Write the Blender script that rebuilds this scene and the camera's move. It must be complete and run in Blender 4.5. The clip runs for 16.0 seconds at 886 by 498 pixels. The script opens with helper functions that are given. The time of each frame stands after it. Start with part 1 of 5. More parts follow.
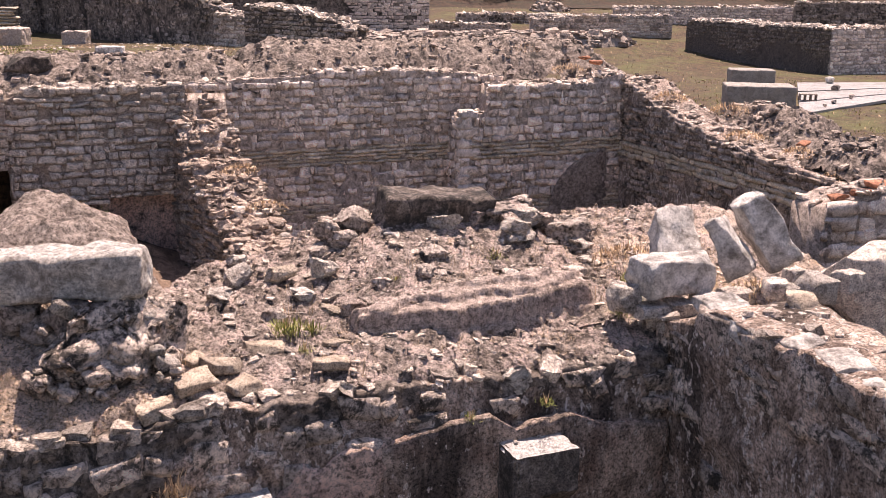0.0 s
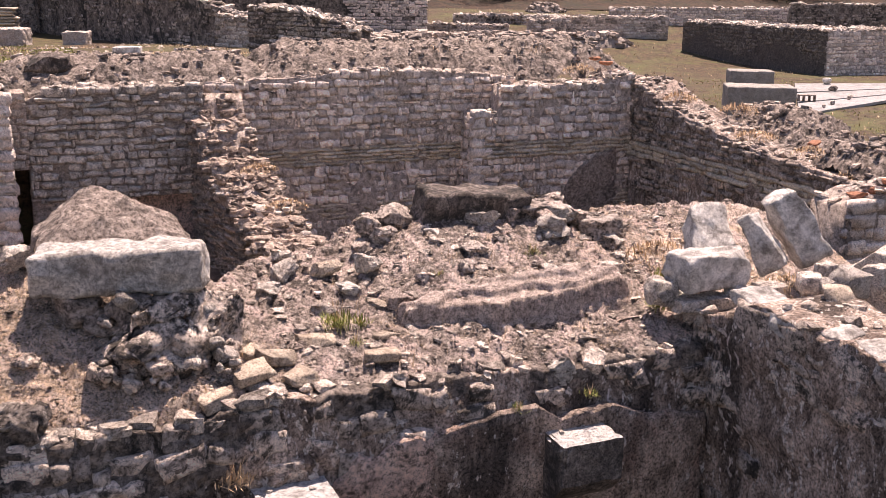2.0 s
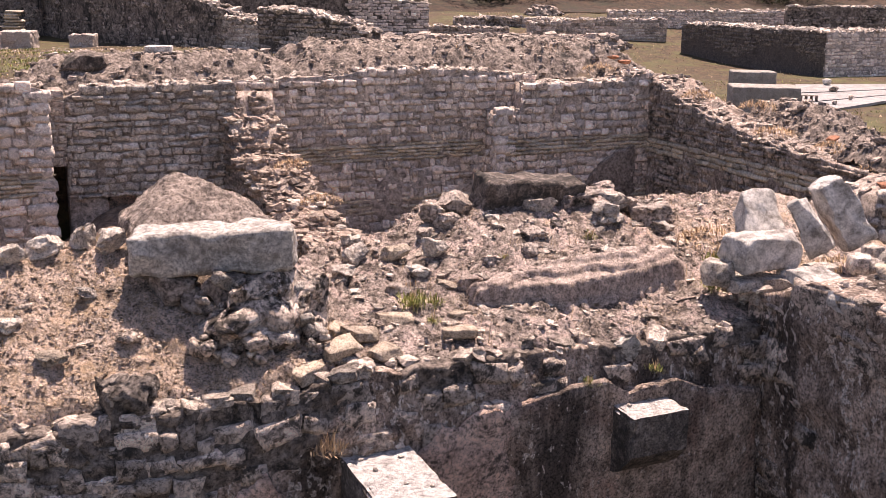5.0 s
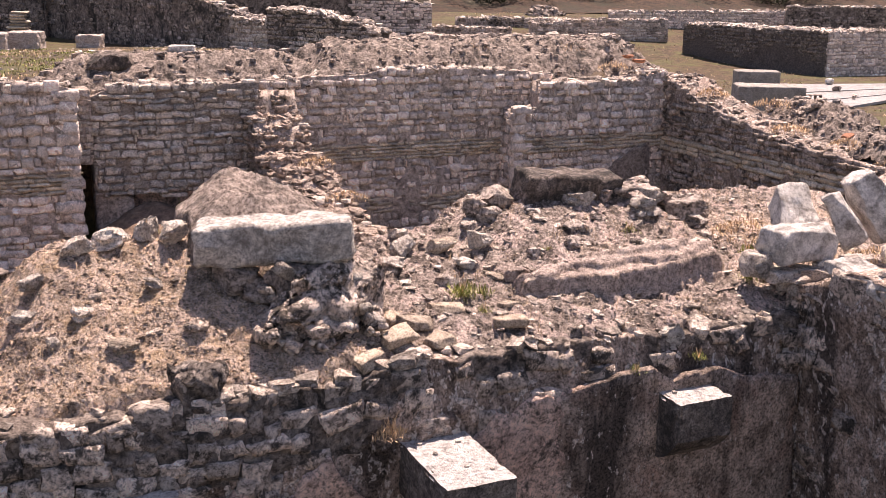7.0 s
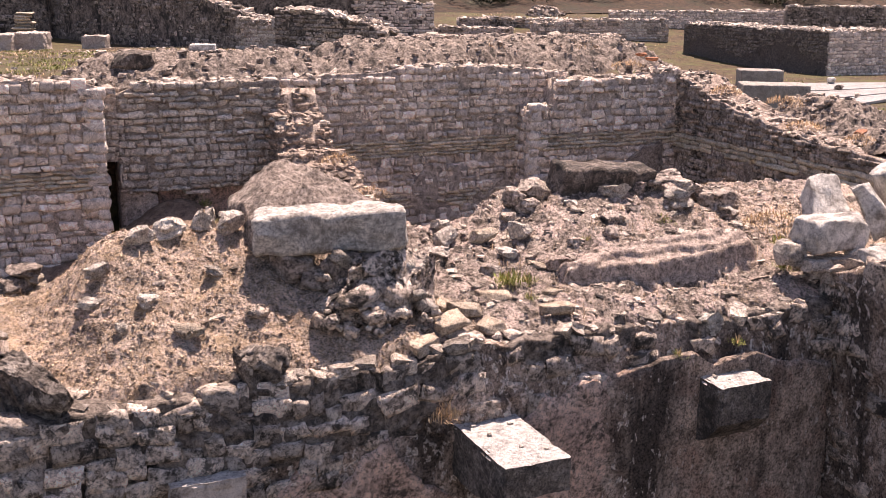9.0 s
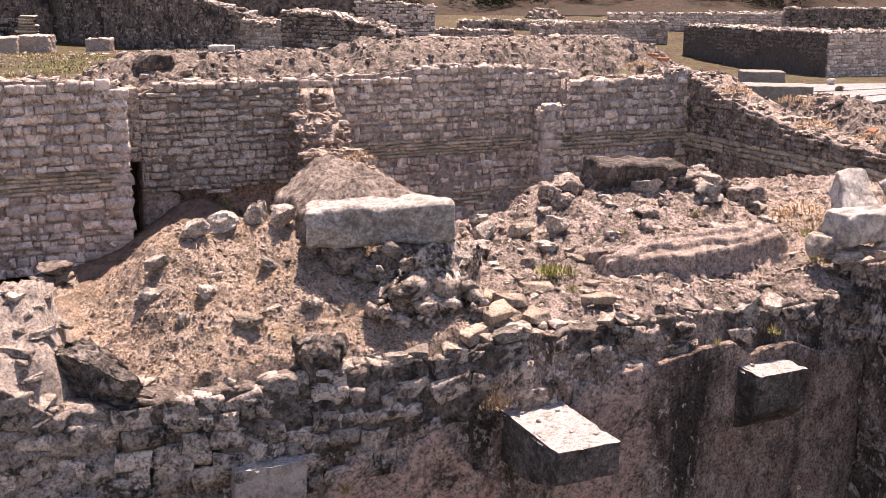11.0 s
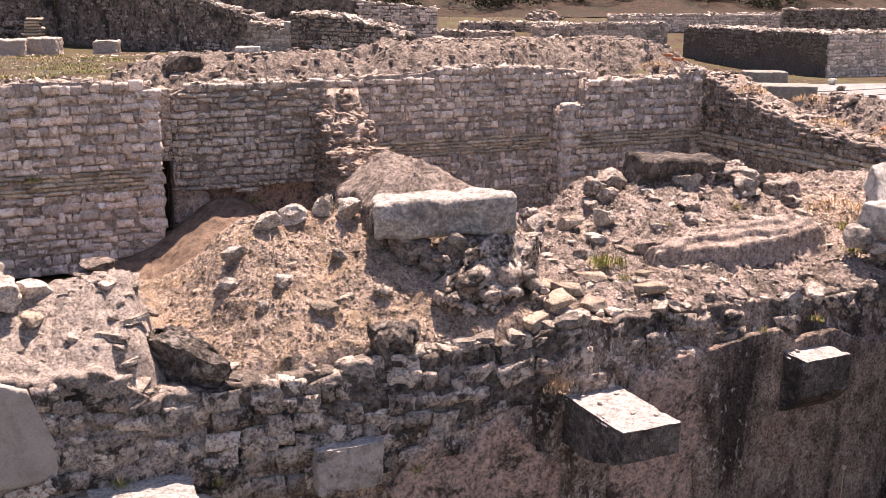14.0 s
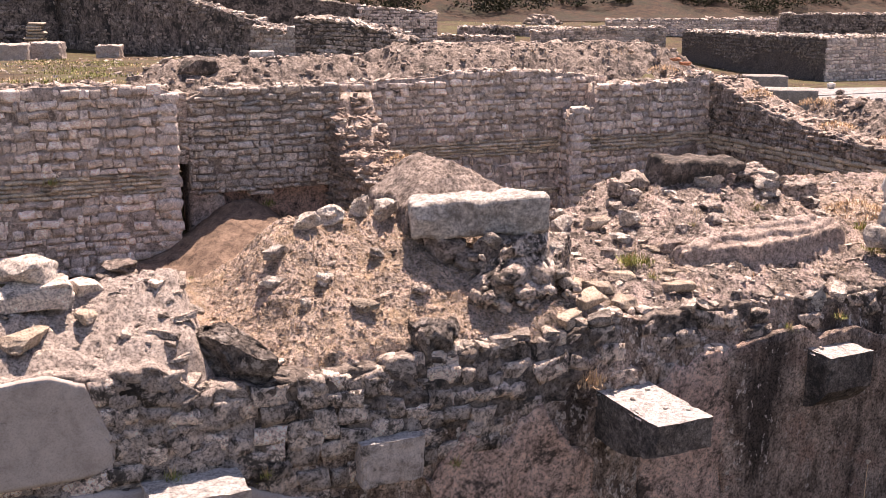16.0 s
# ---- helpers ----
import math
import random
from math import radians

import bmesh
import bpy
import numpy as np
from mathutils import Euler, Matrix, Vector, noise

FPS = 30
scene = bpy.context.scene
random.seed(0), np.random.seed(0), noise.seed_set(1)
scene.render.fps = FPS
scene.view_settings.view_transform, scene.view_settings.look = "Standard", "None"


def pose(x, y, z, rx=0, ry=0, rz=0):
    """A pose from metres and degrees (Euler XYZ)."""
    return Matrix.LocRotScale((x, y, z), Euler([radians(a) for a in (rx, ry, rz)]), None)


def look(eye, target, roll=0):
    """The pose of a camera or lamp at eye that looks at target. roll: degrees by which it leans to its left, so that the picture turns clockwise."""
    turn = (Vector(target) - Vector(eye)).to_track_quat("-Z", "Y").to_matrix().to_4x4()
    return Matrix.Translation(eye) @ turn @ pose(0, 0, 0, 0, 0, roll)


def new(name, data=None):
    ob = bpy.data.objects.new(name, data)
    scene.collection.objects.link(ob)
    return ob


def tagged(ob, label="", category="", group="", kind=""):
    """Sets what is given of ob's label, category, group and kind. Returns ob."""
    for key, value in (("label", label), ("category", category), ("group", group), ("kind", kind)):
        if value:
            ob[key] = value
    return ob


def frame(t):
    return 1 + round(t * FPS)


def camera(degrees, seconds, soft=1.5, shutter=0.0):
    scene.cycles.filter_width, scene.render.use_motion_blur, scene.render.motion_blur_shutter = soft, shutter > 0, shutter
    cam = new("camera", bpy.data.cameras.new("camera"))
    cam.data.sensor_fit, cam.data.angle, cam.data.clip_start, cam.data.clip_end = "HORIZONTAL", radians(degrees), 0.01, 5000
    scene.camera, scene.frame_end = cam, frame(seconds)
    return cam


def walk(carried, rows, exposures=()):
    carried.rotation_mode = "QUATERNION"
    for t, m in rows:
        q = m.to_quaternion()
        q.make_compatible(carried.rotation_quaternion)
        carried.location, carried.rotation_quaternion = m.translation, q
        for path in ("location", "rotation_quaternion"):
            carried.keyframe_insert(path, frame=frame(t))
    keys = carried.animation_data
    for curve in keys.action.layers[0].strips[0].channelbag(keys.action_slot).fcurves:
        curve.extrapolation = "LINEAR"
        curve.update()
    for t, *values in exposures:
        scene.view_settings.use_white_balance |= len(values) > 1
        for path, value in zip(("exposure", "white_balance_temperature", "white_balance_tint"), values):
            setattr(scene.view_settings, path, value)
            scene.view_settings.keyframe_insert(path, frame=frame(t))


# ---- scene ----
cam = camera(44.8, 16.0, soft=0.4)
PATH = [
    (0, (-0.032, -0.738, 6.659), (-0.037, 1.197, 6.153), 0.7),
    (0.5, (-0.154, -0.797, 6.648), (-0.156, 1.138, 6.141), 0.7),
    (1, (-0.29, -0.86, 6.65), (-0.286, 1.075, 6.143), 0.7),
    (1.5, (-0.423, -0.925, 6.665), (-0.413, 1.01, 6.16), 0.8),
    (2, (-0.549, -1.001, 6.665), (-0.536, 0.934, 6.161), 0.8),
    (2.5, (-0.677, -1.084, 6.648), (-0.66, 0.852, 6.146), 0.8),
    (3, (-0.811, -1.174, 6.623), (-0.792, 0.763, 6.124), 0.8),
    (3.5, (-0.945, -1.267, 6.604), (-0.923, 0.67, 6.107), 0.8),
    (6, (-1.602, -1.651, 6.558), (-1.566, 0.287, 6.062), 0.7),
    (6.5, (-1.74, -1.73, 6.554), (-1.702, 0.208, 6.059), 0.7),
    (7, (-1.879, -1.798, 6.55), (-1.839, 0.14, 6.055), 0.7),
    (7.5, (-2.016, -1.872, 6.548), (-1.974, 0.065, 6.052), 0.6),
    (8, (-2.146, -1.95, 6.533), (-2.101, -0.012, 6.038), 0.6),
    (8.5, (-2.273, -2.029, 6.512), (-2.226, -0.092, 6.018), 0.6),
    (9, (-2.406, -2.11, 6.504), (-2.357, -0.172, 6.011), 0.6),
    (11.5, (-3.067, -2.443, 6.458), (-3.005, -0.504, 5.971), 0.5),
    (12, (-3.205, -2.504, 6.46), (-3.142, -0.566, 5.973), 0.5),
    (12.5, (-3.325, -2.574, 6.468), (-3.259, -0.636, 5.981), 0.5),
    (13, (-3.431, -2.65, 6.467), (-3.362, -0.711, 5.98), 0.5),
    (13.5, (-3.539, -2.731, 6.459), (-3.468, -0.792, 5.974), 0.5),
    (14, (-3.637, -2.812, 6.457), (-3.563, -0.872, 5.973), 0.4),
    (14.5, (-3.729, -2.885, 6.462), (-3.652, -0.945, 5.98), 0.4),
    (15, (-3.832, -2.95, 6.473), (-3.753, -1.01, 5.993), 0.4),
    (15.5, (-3.944, -3.002, 6.472), (-3.862, -1.062, 5.995), 0.3),
    (16, (-4.063, -3.05, 6.465), (-3.978, -1.109, 5.989), 0.4),
]
walk(cam, [(t, look(eye, target, roll)) for t, eye, target, roll in PATH], exposures=[(0, 0.87, 7220, 29), (16, 1.02, 7420, 29)])

# ---- world, sun ----
SUN_EL, SUN_X, SUN_Y = 66.0, 0.342, 0.940
SUN_AZ = math.degrees(math.atan2(SUN_X, SUN_Y))
world = bpy.data.worlds.new("sky")
world.use_nodes = True
scene.world = world
wn = world.node_tree.nodes
sky = wn.new("ShaderNodeTexSky")
sky.sky_type, sky.sun_disc = "NISHITA", False
sky.sun_elevation, sky.sun_rotation = radians(SUN_EL), radians(SUN_AZ)
wn["Background"].inputs["Strength"].default_value = 0.088
world.node_tree.links.new(sky.outputs[0], wn["Background"].inputs["Color"])
sun = new("sun", bpy.data.lights.new("sun", "SUN"))
sun.data.energy, sun.data.angle, sun.data.color = 5.0, radians(0.53), (1.0, 0.93, 0.82)
ce = math.cos(radians(SUN_EL))
sun.matrix_world = look((SUN_X * ce * 80, SUN_Y * ce * 80, math.sin(radians(SUN_EL)) * 80), (0, 0, 0))

# ---- numbers of the plan: u along the long walls, v away from the walkway ----
G = Matrix.Rotation(radians(23), 4, "Z")
rng = np.random.default_rng(7)


# ---- noise on arrays ----
def _hash(ix, iy, iz, k):
    h = (ix * 374761393 + iy * 668265263 + iz * 2147483647 + k * 1274126177) & 0xFFFFFFFF
    h = ((h ^ (h >> 13)) * 1274126177) & 0xFFFFFFFF
    return ((h ^ (h >> 16)) & 0xFFFF) / 65535.0


def vnoise(x, y, z=0.0, k=0):
    x, y, z = np.broadcast_arrays(np.asarray(x, float), np.asarray(y, float), np.asarray(z, float))
    ix, iy, iz = (np.floor(a).astype(np.int64) for a in (x, y, z))
    fx, fy, fz = x - ix, y - iy, z - iz
    fx, fy, fz = (a * a * (3 - 2 * a) for a in (fx, fy, fz))
    out = 0
    for a in (0, 1):
        for b in (0, 1):
            for c in (0, 1):
                w = (fx if a else 1 - fx) * (fy if b else 1 - fy) * (fz if c else 1 - fz)
                out = out + w * _hash(ix + a, iy + b, iz + c, k)
    return out * 2 - 1


def fbm(x, y, z=0.0, octaves=4, k=0):
    out, amp = 0, 0.5
    for i in range(octaves):
        f = 2.03 ** i
        out = out + amp * vnoise(np.asarray(x) * f, np.asarray(y) * f, np.asarray(z) * f, k + i)
        amp *= 0.5
    return out


def cells(x, y, k=0):
    """Distance to the border of a cell, and the cell's own number: rubble seen from above."""
    x, y = np.asarray(x, float), np.asarray(y, float)
    ix, iy = np.floor(x).astype(np.int64), np.floor(y).astype(np.int64)
    d1, d2, own = np.full(x.shape, 9.0), np.full(x.shape, 9.0), np.zeros(x.shape)
    for a in (-1, 0, 1):
        for b in (-1, 0, 1):
            jx, jy = ix + a, iy + b
            px, py = jx + 0.1 + 0.8 * _hash(jx, jy, 0, k), jy + 0.1 + 0.8 * _hash(jx, jy, 1, k)
            d = np.hypot(px - x, py - y)
            r = _hash(jx, jy, 2, k)
            near = d < d1
            d2 = np.where(near, d1, np.minimum(d2, d))
            own = np.where(near, r, own)
            d1 = np.where(near, d, d1)
    return d2 - d1, own


def ramp(a, b, x):
    t = np.clip((np.asarray(x, float) - a) / (b - a), 0, 1)
    return t * t * (3 - 2 * t)


def lin(a, b, x):
    return np.clip((np.asarray(x, float) - a) / (b - a), 0, 1)


def terrace(u, v):
    """Height of the rubble terrace behind the corbelled wall."""
    u, v = np.asarray(u, float), np.asarray(v, float)
    left = 3.10 + 1.0 * lin(7.4, 9.0, v)
    m = ramp(2.3, 3.2, u) * ramp(5.4, 4.8, u)
    line = 7.98 + 0.03 * (u - 2.4) + 0.05 * np.sin(u * 5.1) + 0.03 * np.sin(u * 13)
    right = 3.06 + 0.28 * lin(7.4, 8.05, v) + 0.12 * lin(8.05, 8.9, v) * (1 - m) + m * 0.29 * ramp(0.30, 0.45, v - line) + 0.24 * lin(8.9, 9.9, v)
    right = right - 0.04 * m * np.exp(-((v - 7.98) / 0.11) ** 2)
    w = ramp(0.2, 1.2, u)
    h = left * (1 - w) + right * w
    h = h + 0.16 * np.exp(-((u - 4.2) / 1.3) ** 2 - ((v - 9.9) / 0.7) ** 2)
    trough = ramp(-1.75, -2.7, u)
    h = h * (1 - trough) + (2.98 + 0.5 * lin(7.4, 9.4, v)) * trough
    back = 9.25 + 0.75 * ramp(0.6, 1.8, u) + 0.75 * ramp(1.8, 3.4, u) + 0.4 * ramp(-2.0, -3.0, u)
    h = h - 2.6 * lin(0, 1, (v - back) / 1.5) * (1 - 0.4 * trough)
    return h


def plateau(u, v):
    """Height of the open ground behind and beside the ruin."""
    u, v = np.asarray(u, float), np.asarray(v, float)
    zl = 4.05 - 1.6 * lin(24, 62, v)
    zr = 1.0 + 1.7 * (1 - ramp(15, 19, u)) + 2.5 * ramp(52, 80, v)
    w = ramp(11, 17, u - 0.25 * (v - 22))
    return zl * (1 - w) + zr * w + 8.0 * ramp(82, 150, v) + 12 * ramp(140, 300, v)


# ---- materials ----
def ramp_node(nt, stops):
    n = nt.nodes.new("ShaderNodeValToRGB")
    els = n.color_ramp.elements
    while len(els) < len(stops):
        els.new(0.5)
    for e, (p, c) in zip(els, stops):
        e.position, e.color = p, (*c, 1)
    return n


def noise_node(nt, vec, scale, detail=6.0, rough=0.6, dist=0.0):
    n = nt.nodes.new("ShaderNodeTexNoise")
    n.inputs["Scale"].default_value, n.inputs["Detail"].default_value = scale, detail
    n.inputs["Roughness"].default_value, n.inputs["Distortion"].default_value = rough, dist
    nt.links.new(vec, n.inputs["Vector"])
    return n


def mix(nt, kind, fac, a, b):
    n = nt.nodes.new("ShaderNodeMix")
    n.data_type, n.blend_type = "RGBA", kind
    for sock, val in ((n.inputs[0], fac), (n.inputs[6], a), (n.inputs[7], b)):
        if hasattr(val, "links"):
            nt.links.new(val, sock)
        elif isinstance(val, tuple):
            sock.default_value = (*val, 1)
        else:
            sock.default_value = val
    return n.outputs[2]


def stony(name, light, mid, dark, stain=(0.03, 0.028, 0.026), stain_at=0.62, stain_soft=0.12, stain_scale=1.6, scale=9.0, grain=60.0,
          bump=0.5, rough=0.92, vary=0.35, tint=None, tint_at=0.58, tint_scale=1.1, island=False, relief=0.02, grain_mix=0.74, streak=1.0):
    """Weathered stone, mortar or earth: three tones mixed by noise, a fine grain, stains with ragged edges, and a difference from piece to piece."""
    m = bpy.data.materials.new(name)
    m.use_nodes = True
    nt = m.node_tree
    b = nt.nodes["Principled BSDF"]
    b.inputs["Roughness"].default_value = rough
    b.inputs["Specular IOR Level"].default_value = 0.25
    geo = nt.nodes.new("ShaderNodeNewGeometry")
    pos = geo.outputs["Position"]
    if streak != 1.0:
        mp = nt.nodes.new("ShaderNodeMapping")
        mp.inputs["Scale"].default_value = (1, 1, streak)
        nt.links.new(pos, mp.inputs["Vector"])
        pos = mp.outputs[0]
    n1 = noise_node(nt, pos, scale, 10, 0.72, 0.5)
    r1 = ramp_node(nt, [(0.36, dark), (0.49, mid), (0.61, light)])
    nt.links.new(n1.outputs["Fac"], r1.inputs[0])
    col = r1.outputs[0]
    if tint:
        n4 = noise_node(nt, pos, tint_scale, 6, 0.65, 0.6)
        r4 = ramp_node(nt, [(tint_at - 0.05, (0, 0, 0)), (tint_at + 0.05, (1, 1, 1))])
        nt.links.new(n4.outputs["Fac"], r4.inputs[0])
        col = mix(nt, "MIX", r4.outputs[0], col, mix(nt, "MULTIPLY", 0.6, tint, col))
    n2 = noise_node(nt, pos, grain, 6, 0.8)
    r2 = ramp_node(nt, [(0.415, (0.16, 0.15, 0.145)), (0.468, (0.95, 0.95, 0.95)), (0.575, (1.42, 1.41, 1.39))])
    nt.links.new(n2.outputs["Fac"], r2.inputs[0])
    col = mix(nt, "MULTIPLY", grain_mix if bump else 0.3, col, r2.outputs[0])
    n3 = noise_node(nt, pos, stain_scale, 12, 0.80, 0.25)
    r3 = ramp_node(nt, [(stain_at - stain_soft * 0.6, (0, 0, 0)), (stain_at + stain_soft * 0.6, (1, 1, 1))])
    nt.links.new(n3.outputs["Fac"], r3.inputs[0])
    col = mix(nt, "MIX", r3.outputs[0], col, mix(nt, "MIX", 0.12, stain, col))
    if vary:
        if island:
            rnd = geo.outputs["Random Per Island"]
        else:
            rnd = nt.nodes.new("ShaderNodeObjectInfo").outputs["Random"]
        rv = ramp_node(nt, [(0.0, (1 - vary,) * 3), (0.5, (1, 0.985, 0.96)), (1.0, (1 + vary, 1 + vary * 0.93, 1 + vary * 0.86))])
        nt.links.new(rnd, rv.inputs[0])
        col = mix(nt, "MULTIPLY", 1.0, col, rv.outputs[0])
    nt.links.new(col, b.inputs["Base Color"])
    if bump:
        nb = noise_node(nt, pos, scale * 2.2, 12, 0.78)
        bp = nt.nodes.new("ShaderNodeBump")
        bp.inputs["Strength"].default_value, bp.inputs["Distance"].default_value = min(1.0, bump * 1.2), relief * 2.5
        nt.links.new(nb.outputs["Fac"], bp.inputs["Height"])
        nt.links.new(bp.outputs[0], b.inputs["Normal"])
    return m


def sooty(name, light, mid, dark, soot=(0.035, 0.03, 0.028), soot_at=0.52, fleck=(0.60, 0.535, 0.485), fleck_at=0.57, run=0.3, flush=None):
    """Old plaster in the wet shade of a ruin: mottled ground, soot that runs down, pale lichen flecks drawn out along the fall of the water."""
    m = bpy.data.materials.new(name)
    m.use_nodes = True
    nt = m.node_tree
    b = nt.nodes["Principled BSDF"]
    b.inputs["Roughness"].default_value, b.inputs["Specular IOR Level"].default_value = 0.9, 0.2
    pos = nt.nodes.new("ShaderNodeNewGeometry").outputs["Position"]

    def drawn(k):
        mp = nt.nodes.new("ShaderNodeMapping")
        mp.inputs["Scale"].default_value = (1, 1, k)
        nt.links.new(pos, mp.inputs["Vector"])
        return mp.outputs[0]

    def layer(vec, scale, at, width, detail=8, rough=0.65, dist=0.3):
        n = noise_node(nt, vec, scale, detail, rough, dist)
        r = ramp_node(nt, [(at - width, (0, 0, 0)), (at + width, (1, 1, 1))])
        nt.links.new(n.outputs["Fac"], r.inputs[0])
        return r.outputs[0]

    n1 = noise_node(nt, drawn(0.7), 5.5, 10, 0.7, 0.4)
    r1 = ramp_node(nt, [(0.38, dark), (0.50, mid), (0.62, light)])
    nt.links.new(n1.outputs["Fac"], r1.inputs[0])
    col = r1.outputs[0]
    if flush:
        col = mix(nt, "MIX", layer(pos, 1.3, 0.56, 0.05), col, flush)
    col = mix(nt, "MIX", mix(nt, "MULTIPLY", 1.0, layer(drawn(run), 1.5, soot_at, 0.07), (0.88, 0.88, 0.88)), col, soot)
    spots = mix(nt, "MULTIPLY", 1.0, layer(drawn(0.6), 15.0, fleck_at, 0.012, 4, 0.6), layer(pos, 1.9, 0.45, 0.08))
    col = mix(nt, "MIX", spots, col, fleck)
    n2 = noise_node(nt, pos, 34, 6, 0.8)
    r2 = ramp_node(nt, [(0.41, (0.22, 0.21, 0.20)), (0.48, (0.95, 0.95, 0.95)), (0.57, (1.6, 1.58, 1.55))])
    nt.links.new(n2.outputs["Fac"], r2.inputs[0])
    col = mix(nt, "MULTIPLY", 0.85, col, r2.outputs[0])
    nt.links.new(col, b.inputs["Base Color"])
    nb = noise_node(nt, pos, 16, 12, 0.75)
    bp = nt.nodes.new("ShaderNodeBump")
    bp.inputs["Strength"].default_value, bp.inputs["Distance"].default_value = 1.0, 0.05
    nt.links.new(nb.outputs["Fac"], bp.inputs["Height"])
    nt.links.new(bp.outputs[0], b.inputs["Normal"])
    return m


M = {}
M["ashlar"] = stony("ashlar limestone", (0.92, 0.80, 0.725), (0.77, 0.65, 0.58), (0.40, 0.325, 0.285), stain_at=0.60, stain_soft=0.07, stain=(0.13, 0.105, 0.093), stain_scale=2.2, vary=0.36)
M["ashlar_loose"] = stony("ashlar limestone joined", (0.92, 0.80, 0.725), (0.77, 0.65, 0.58), (0.40, 0.325, 0.285), stain_at=0.60, stain_soft=0.07, stain=(0.13, 0.105, 0.093), stain_scale=2.2, vary=0.36, island=True)
M["yellow"] = stony("yellowish brick stone", (0.72, 0.63, 0.52), (0.60, 0.51, 0.41), (0.40, 0.335, 0.265), stain_at=0.60, vary=0.3, scale=10)
M["mortar"] = stony("old mortar", (0.68, 0.565, 0.495), (0.48, 0.39, 0.335), (0.16, 0.128, 0.11), stain_at=0.58, stain=(0.09, 0.075, 0.068), vary=0, scale=10, bump=0.9)
M["mortar_dark"] = stony("near-black mortar", (0.20, 0.165, 0.145), (0.12, 0.10, 0.088), (0.05, 0.042, 0.038), stain_at=0.6, vary=0, scale=12, bump=0.9)
M["rubble"] = stony("rubble limestone", (0.80, 0.73, 0.665), (0.62, 0.55, 0.495), (0.30, 0.255, 0.225), stain_at=0.60, stain_scale=5.0, vary=0.3, scale=11, bump=0.8)
M["rubble_loose"] = stony("rubble limestone joined", (0.76, 0.675, 0.605), (0.52, 0.445, 0.39), (0.20, 0.165, 0.142), stain_at=0.57, stain_scale=5.0, vary=0.5, scale=11, bump=0.8, island=True)
M["brown_stone"] = stony("warm limestone", (0.56, 0.475, 0.39), (0.43, 0.355, 0.285), (0.27, 0.22, 0.175), stain_at=0.70, vary=0.2, scale=8, bump=0.7)
M["white_stone"] = stony("pale marble", (0.84, 0.80, 0.76), (0.64, 0.60, 0.56), (0.33, 0.30, 0.275), stain_at=0.55, stain_soft=0.1, stain_scale=3.0, stain=(0.24, 0.21, 0.19), vary=0.1, scale=13, bump=0.9, grain=30, grain_mix=0.5)
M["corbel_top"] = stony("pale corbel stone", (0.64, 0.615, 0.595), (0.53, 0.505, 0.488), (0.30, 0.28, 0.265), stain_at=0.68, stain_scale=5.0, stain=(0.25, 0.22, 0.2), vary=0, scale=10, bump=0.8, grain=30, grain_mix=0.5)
M["dark_stone"] = stony("blackened limestone", (0.76, 0.66, 0.59), (0.54, 0.45, 0.395), (0.18, 0.148, 0.13), stain_at=0.54, stain_soft=0.03, stain_scale=3.4, grain=24, grain_mix=0.75, vary=0.35, scale=9, bump=0.9)
M["blackwall"] = sooty("soot-stained plaster", (0.60, 0.475, 0.40), (0.37, 0.28, 0.23), (0.15, 0.11, 0.09), soot=(0.05, 0.04, 0.035), soot_at=0.545)
M["streaked"] = sooty("blackened plaster with runs", (0.58, 0.46, 0.39), (0.40, 0.31, 0.258), (0.20, 0.152, 0.126), soot=(0.045, 0.037, 0.033), soot_at=0.565, run=0.2, fleck_at=0.63, flush=(0.42, 0.29, 0.235))
M["far_plaster"] = stony("dark ruined wall core", (0.34, 0.28, 0.24), (0.20, 0.162, 0.14), (0.08, 0.065, 0.057), stain_at=0.53, stain_soft=0.05, stain_scale=0.9, vary=0, grain=9, grain_mix=0.8, scale=3.0, bump=1.0)
M["spur_stone"] = stony("reddish weathered core", (0.58, 0.48, 0.41), (0.38, 0.30, 0.25), (0.14, 0.106, 0.088), stain_at=0.57, stain_soft=0.06, stain_scale=2.5, vary=0.35, scale=9, bump=0.9)
M["spur_loose"] = stony("reddish weathered core joined", (0.58, 0.48, 0.41), (0.38, 0.30, 0.25), (0.14, 0.106, 0.088), stain_at=0.57, stain_soft=0.06, stain_scale=2.5, vary=0.35, scale=9, bump=0.9, island=True)
M["heap_loose"] = stony("weathered heap stone joined", (0.56, 0.48, 0.42), (0.34, 0.282, 0.245), (0.15, 0.122, 0.105), stain_at=0.57, stain_soft=0.05, stain_scale=2.4, grain=20, grain_mix=0.65, vary=0.4, scale=7, bump=0.9, island=True)
M["dark_loose"] = stony("blackened limestone joined", (0.50, 0.43, 0.385), (0.33, 0.275, 0.24), (0.12, 0.10, 0.09), stain_at=0.54, stain_soft=0.04, stain_scale=2.4, grain=20, grain_mix=0.7, vary=0.4, scale=7, bump=0.9, island=True)
M["wall_pale"] = stony("pale wall stone", (0.86, 0.75, 0.675), (0.66, 0.56, 0.495), (0.27, 0.22, 0.19), stain_at=0.53, stain_soft=0.04, stain_scale=2.6, vary=0.5, scale=9, bump=0.9, grain=26)
M["black_stone"] = stony("near-black limestone", (0.38, 0.325, 0.285), (0.22, 0.185, 0.16), (0.09, 0.077, 0.068), stain_at=0.54, stain_scale=5, vary=0.1, scale=9, bump=1.0)
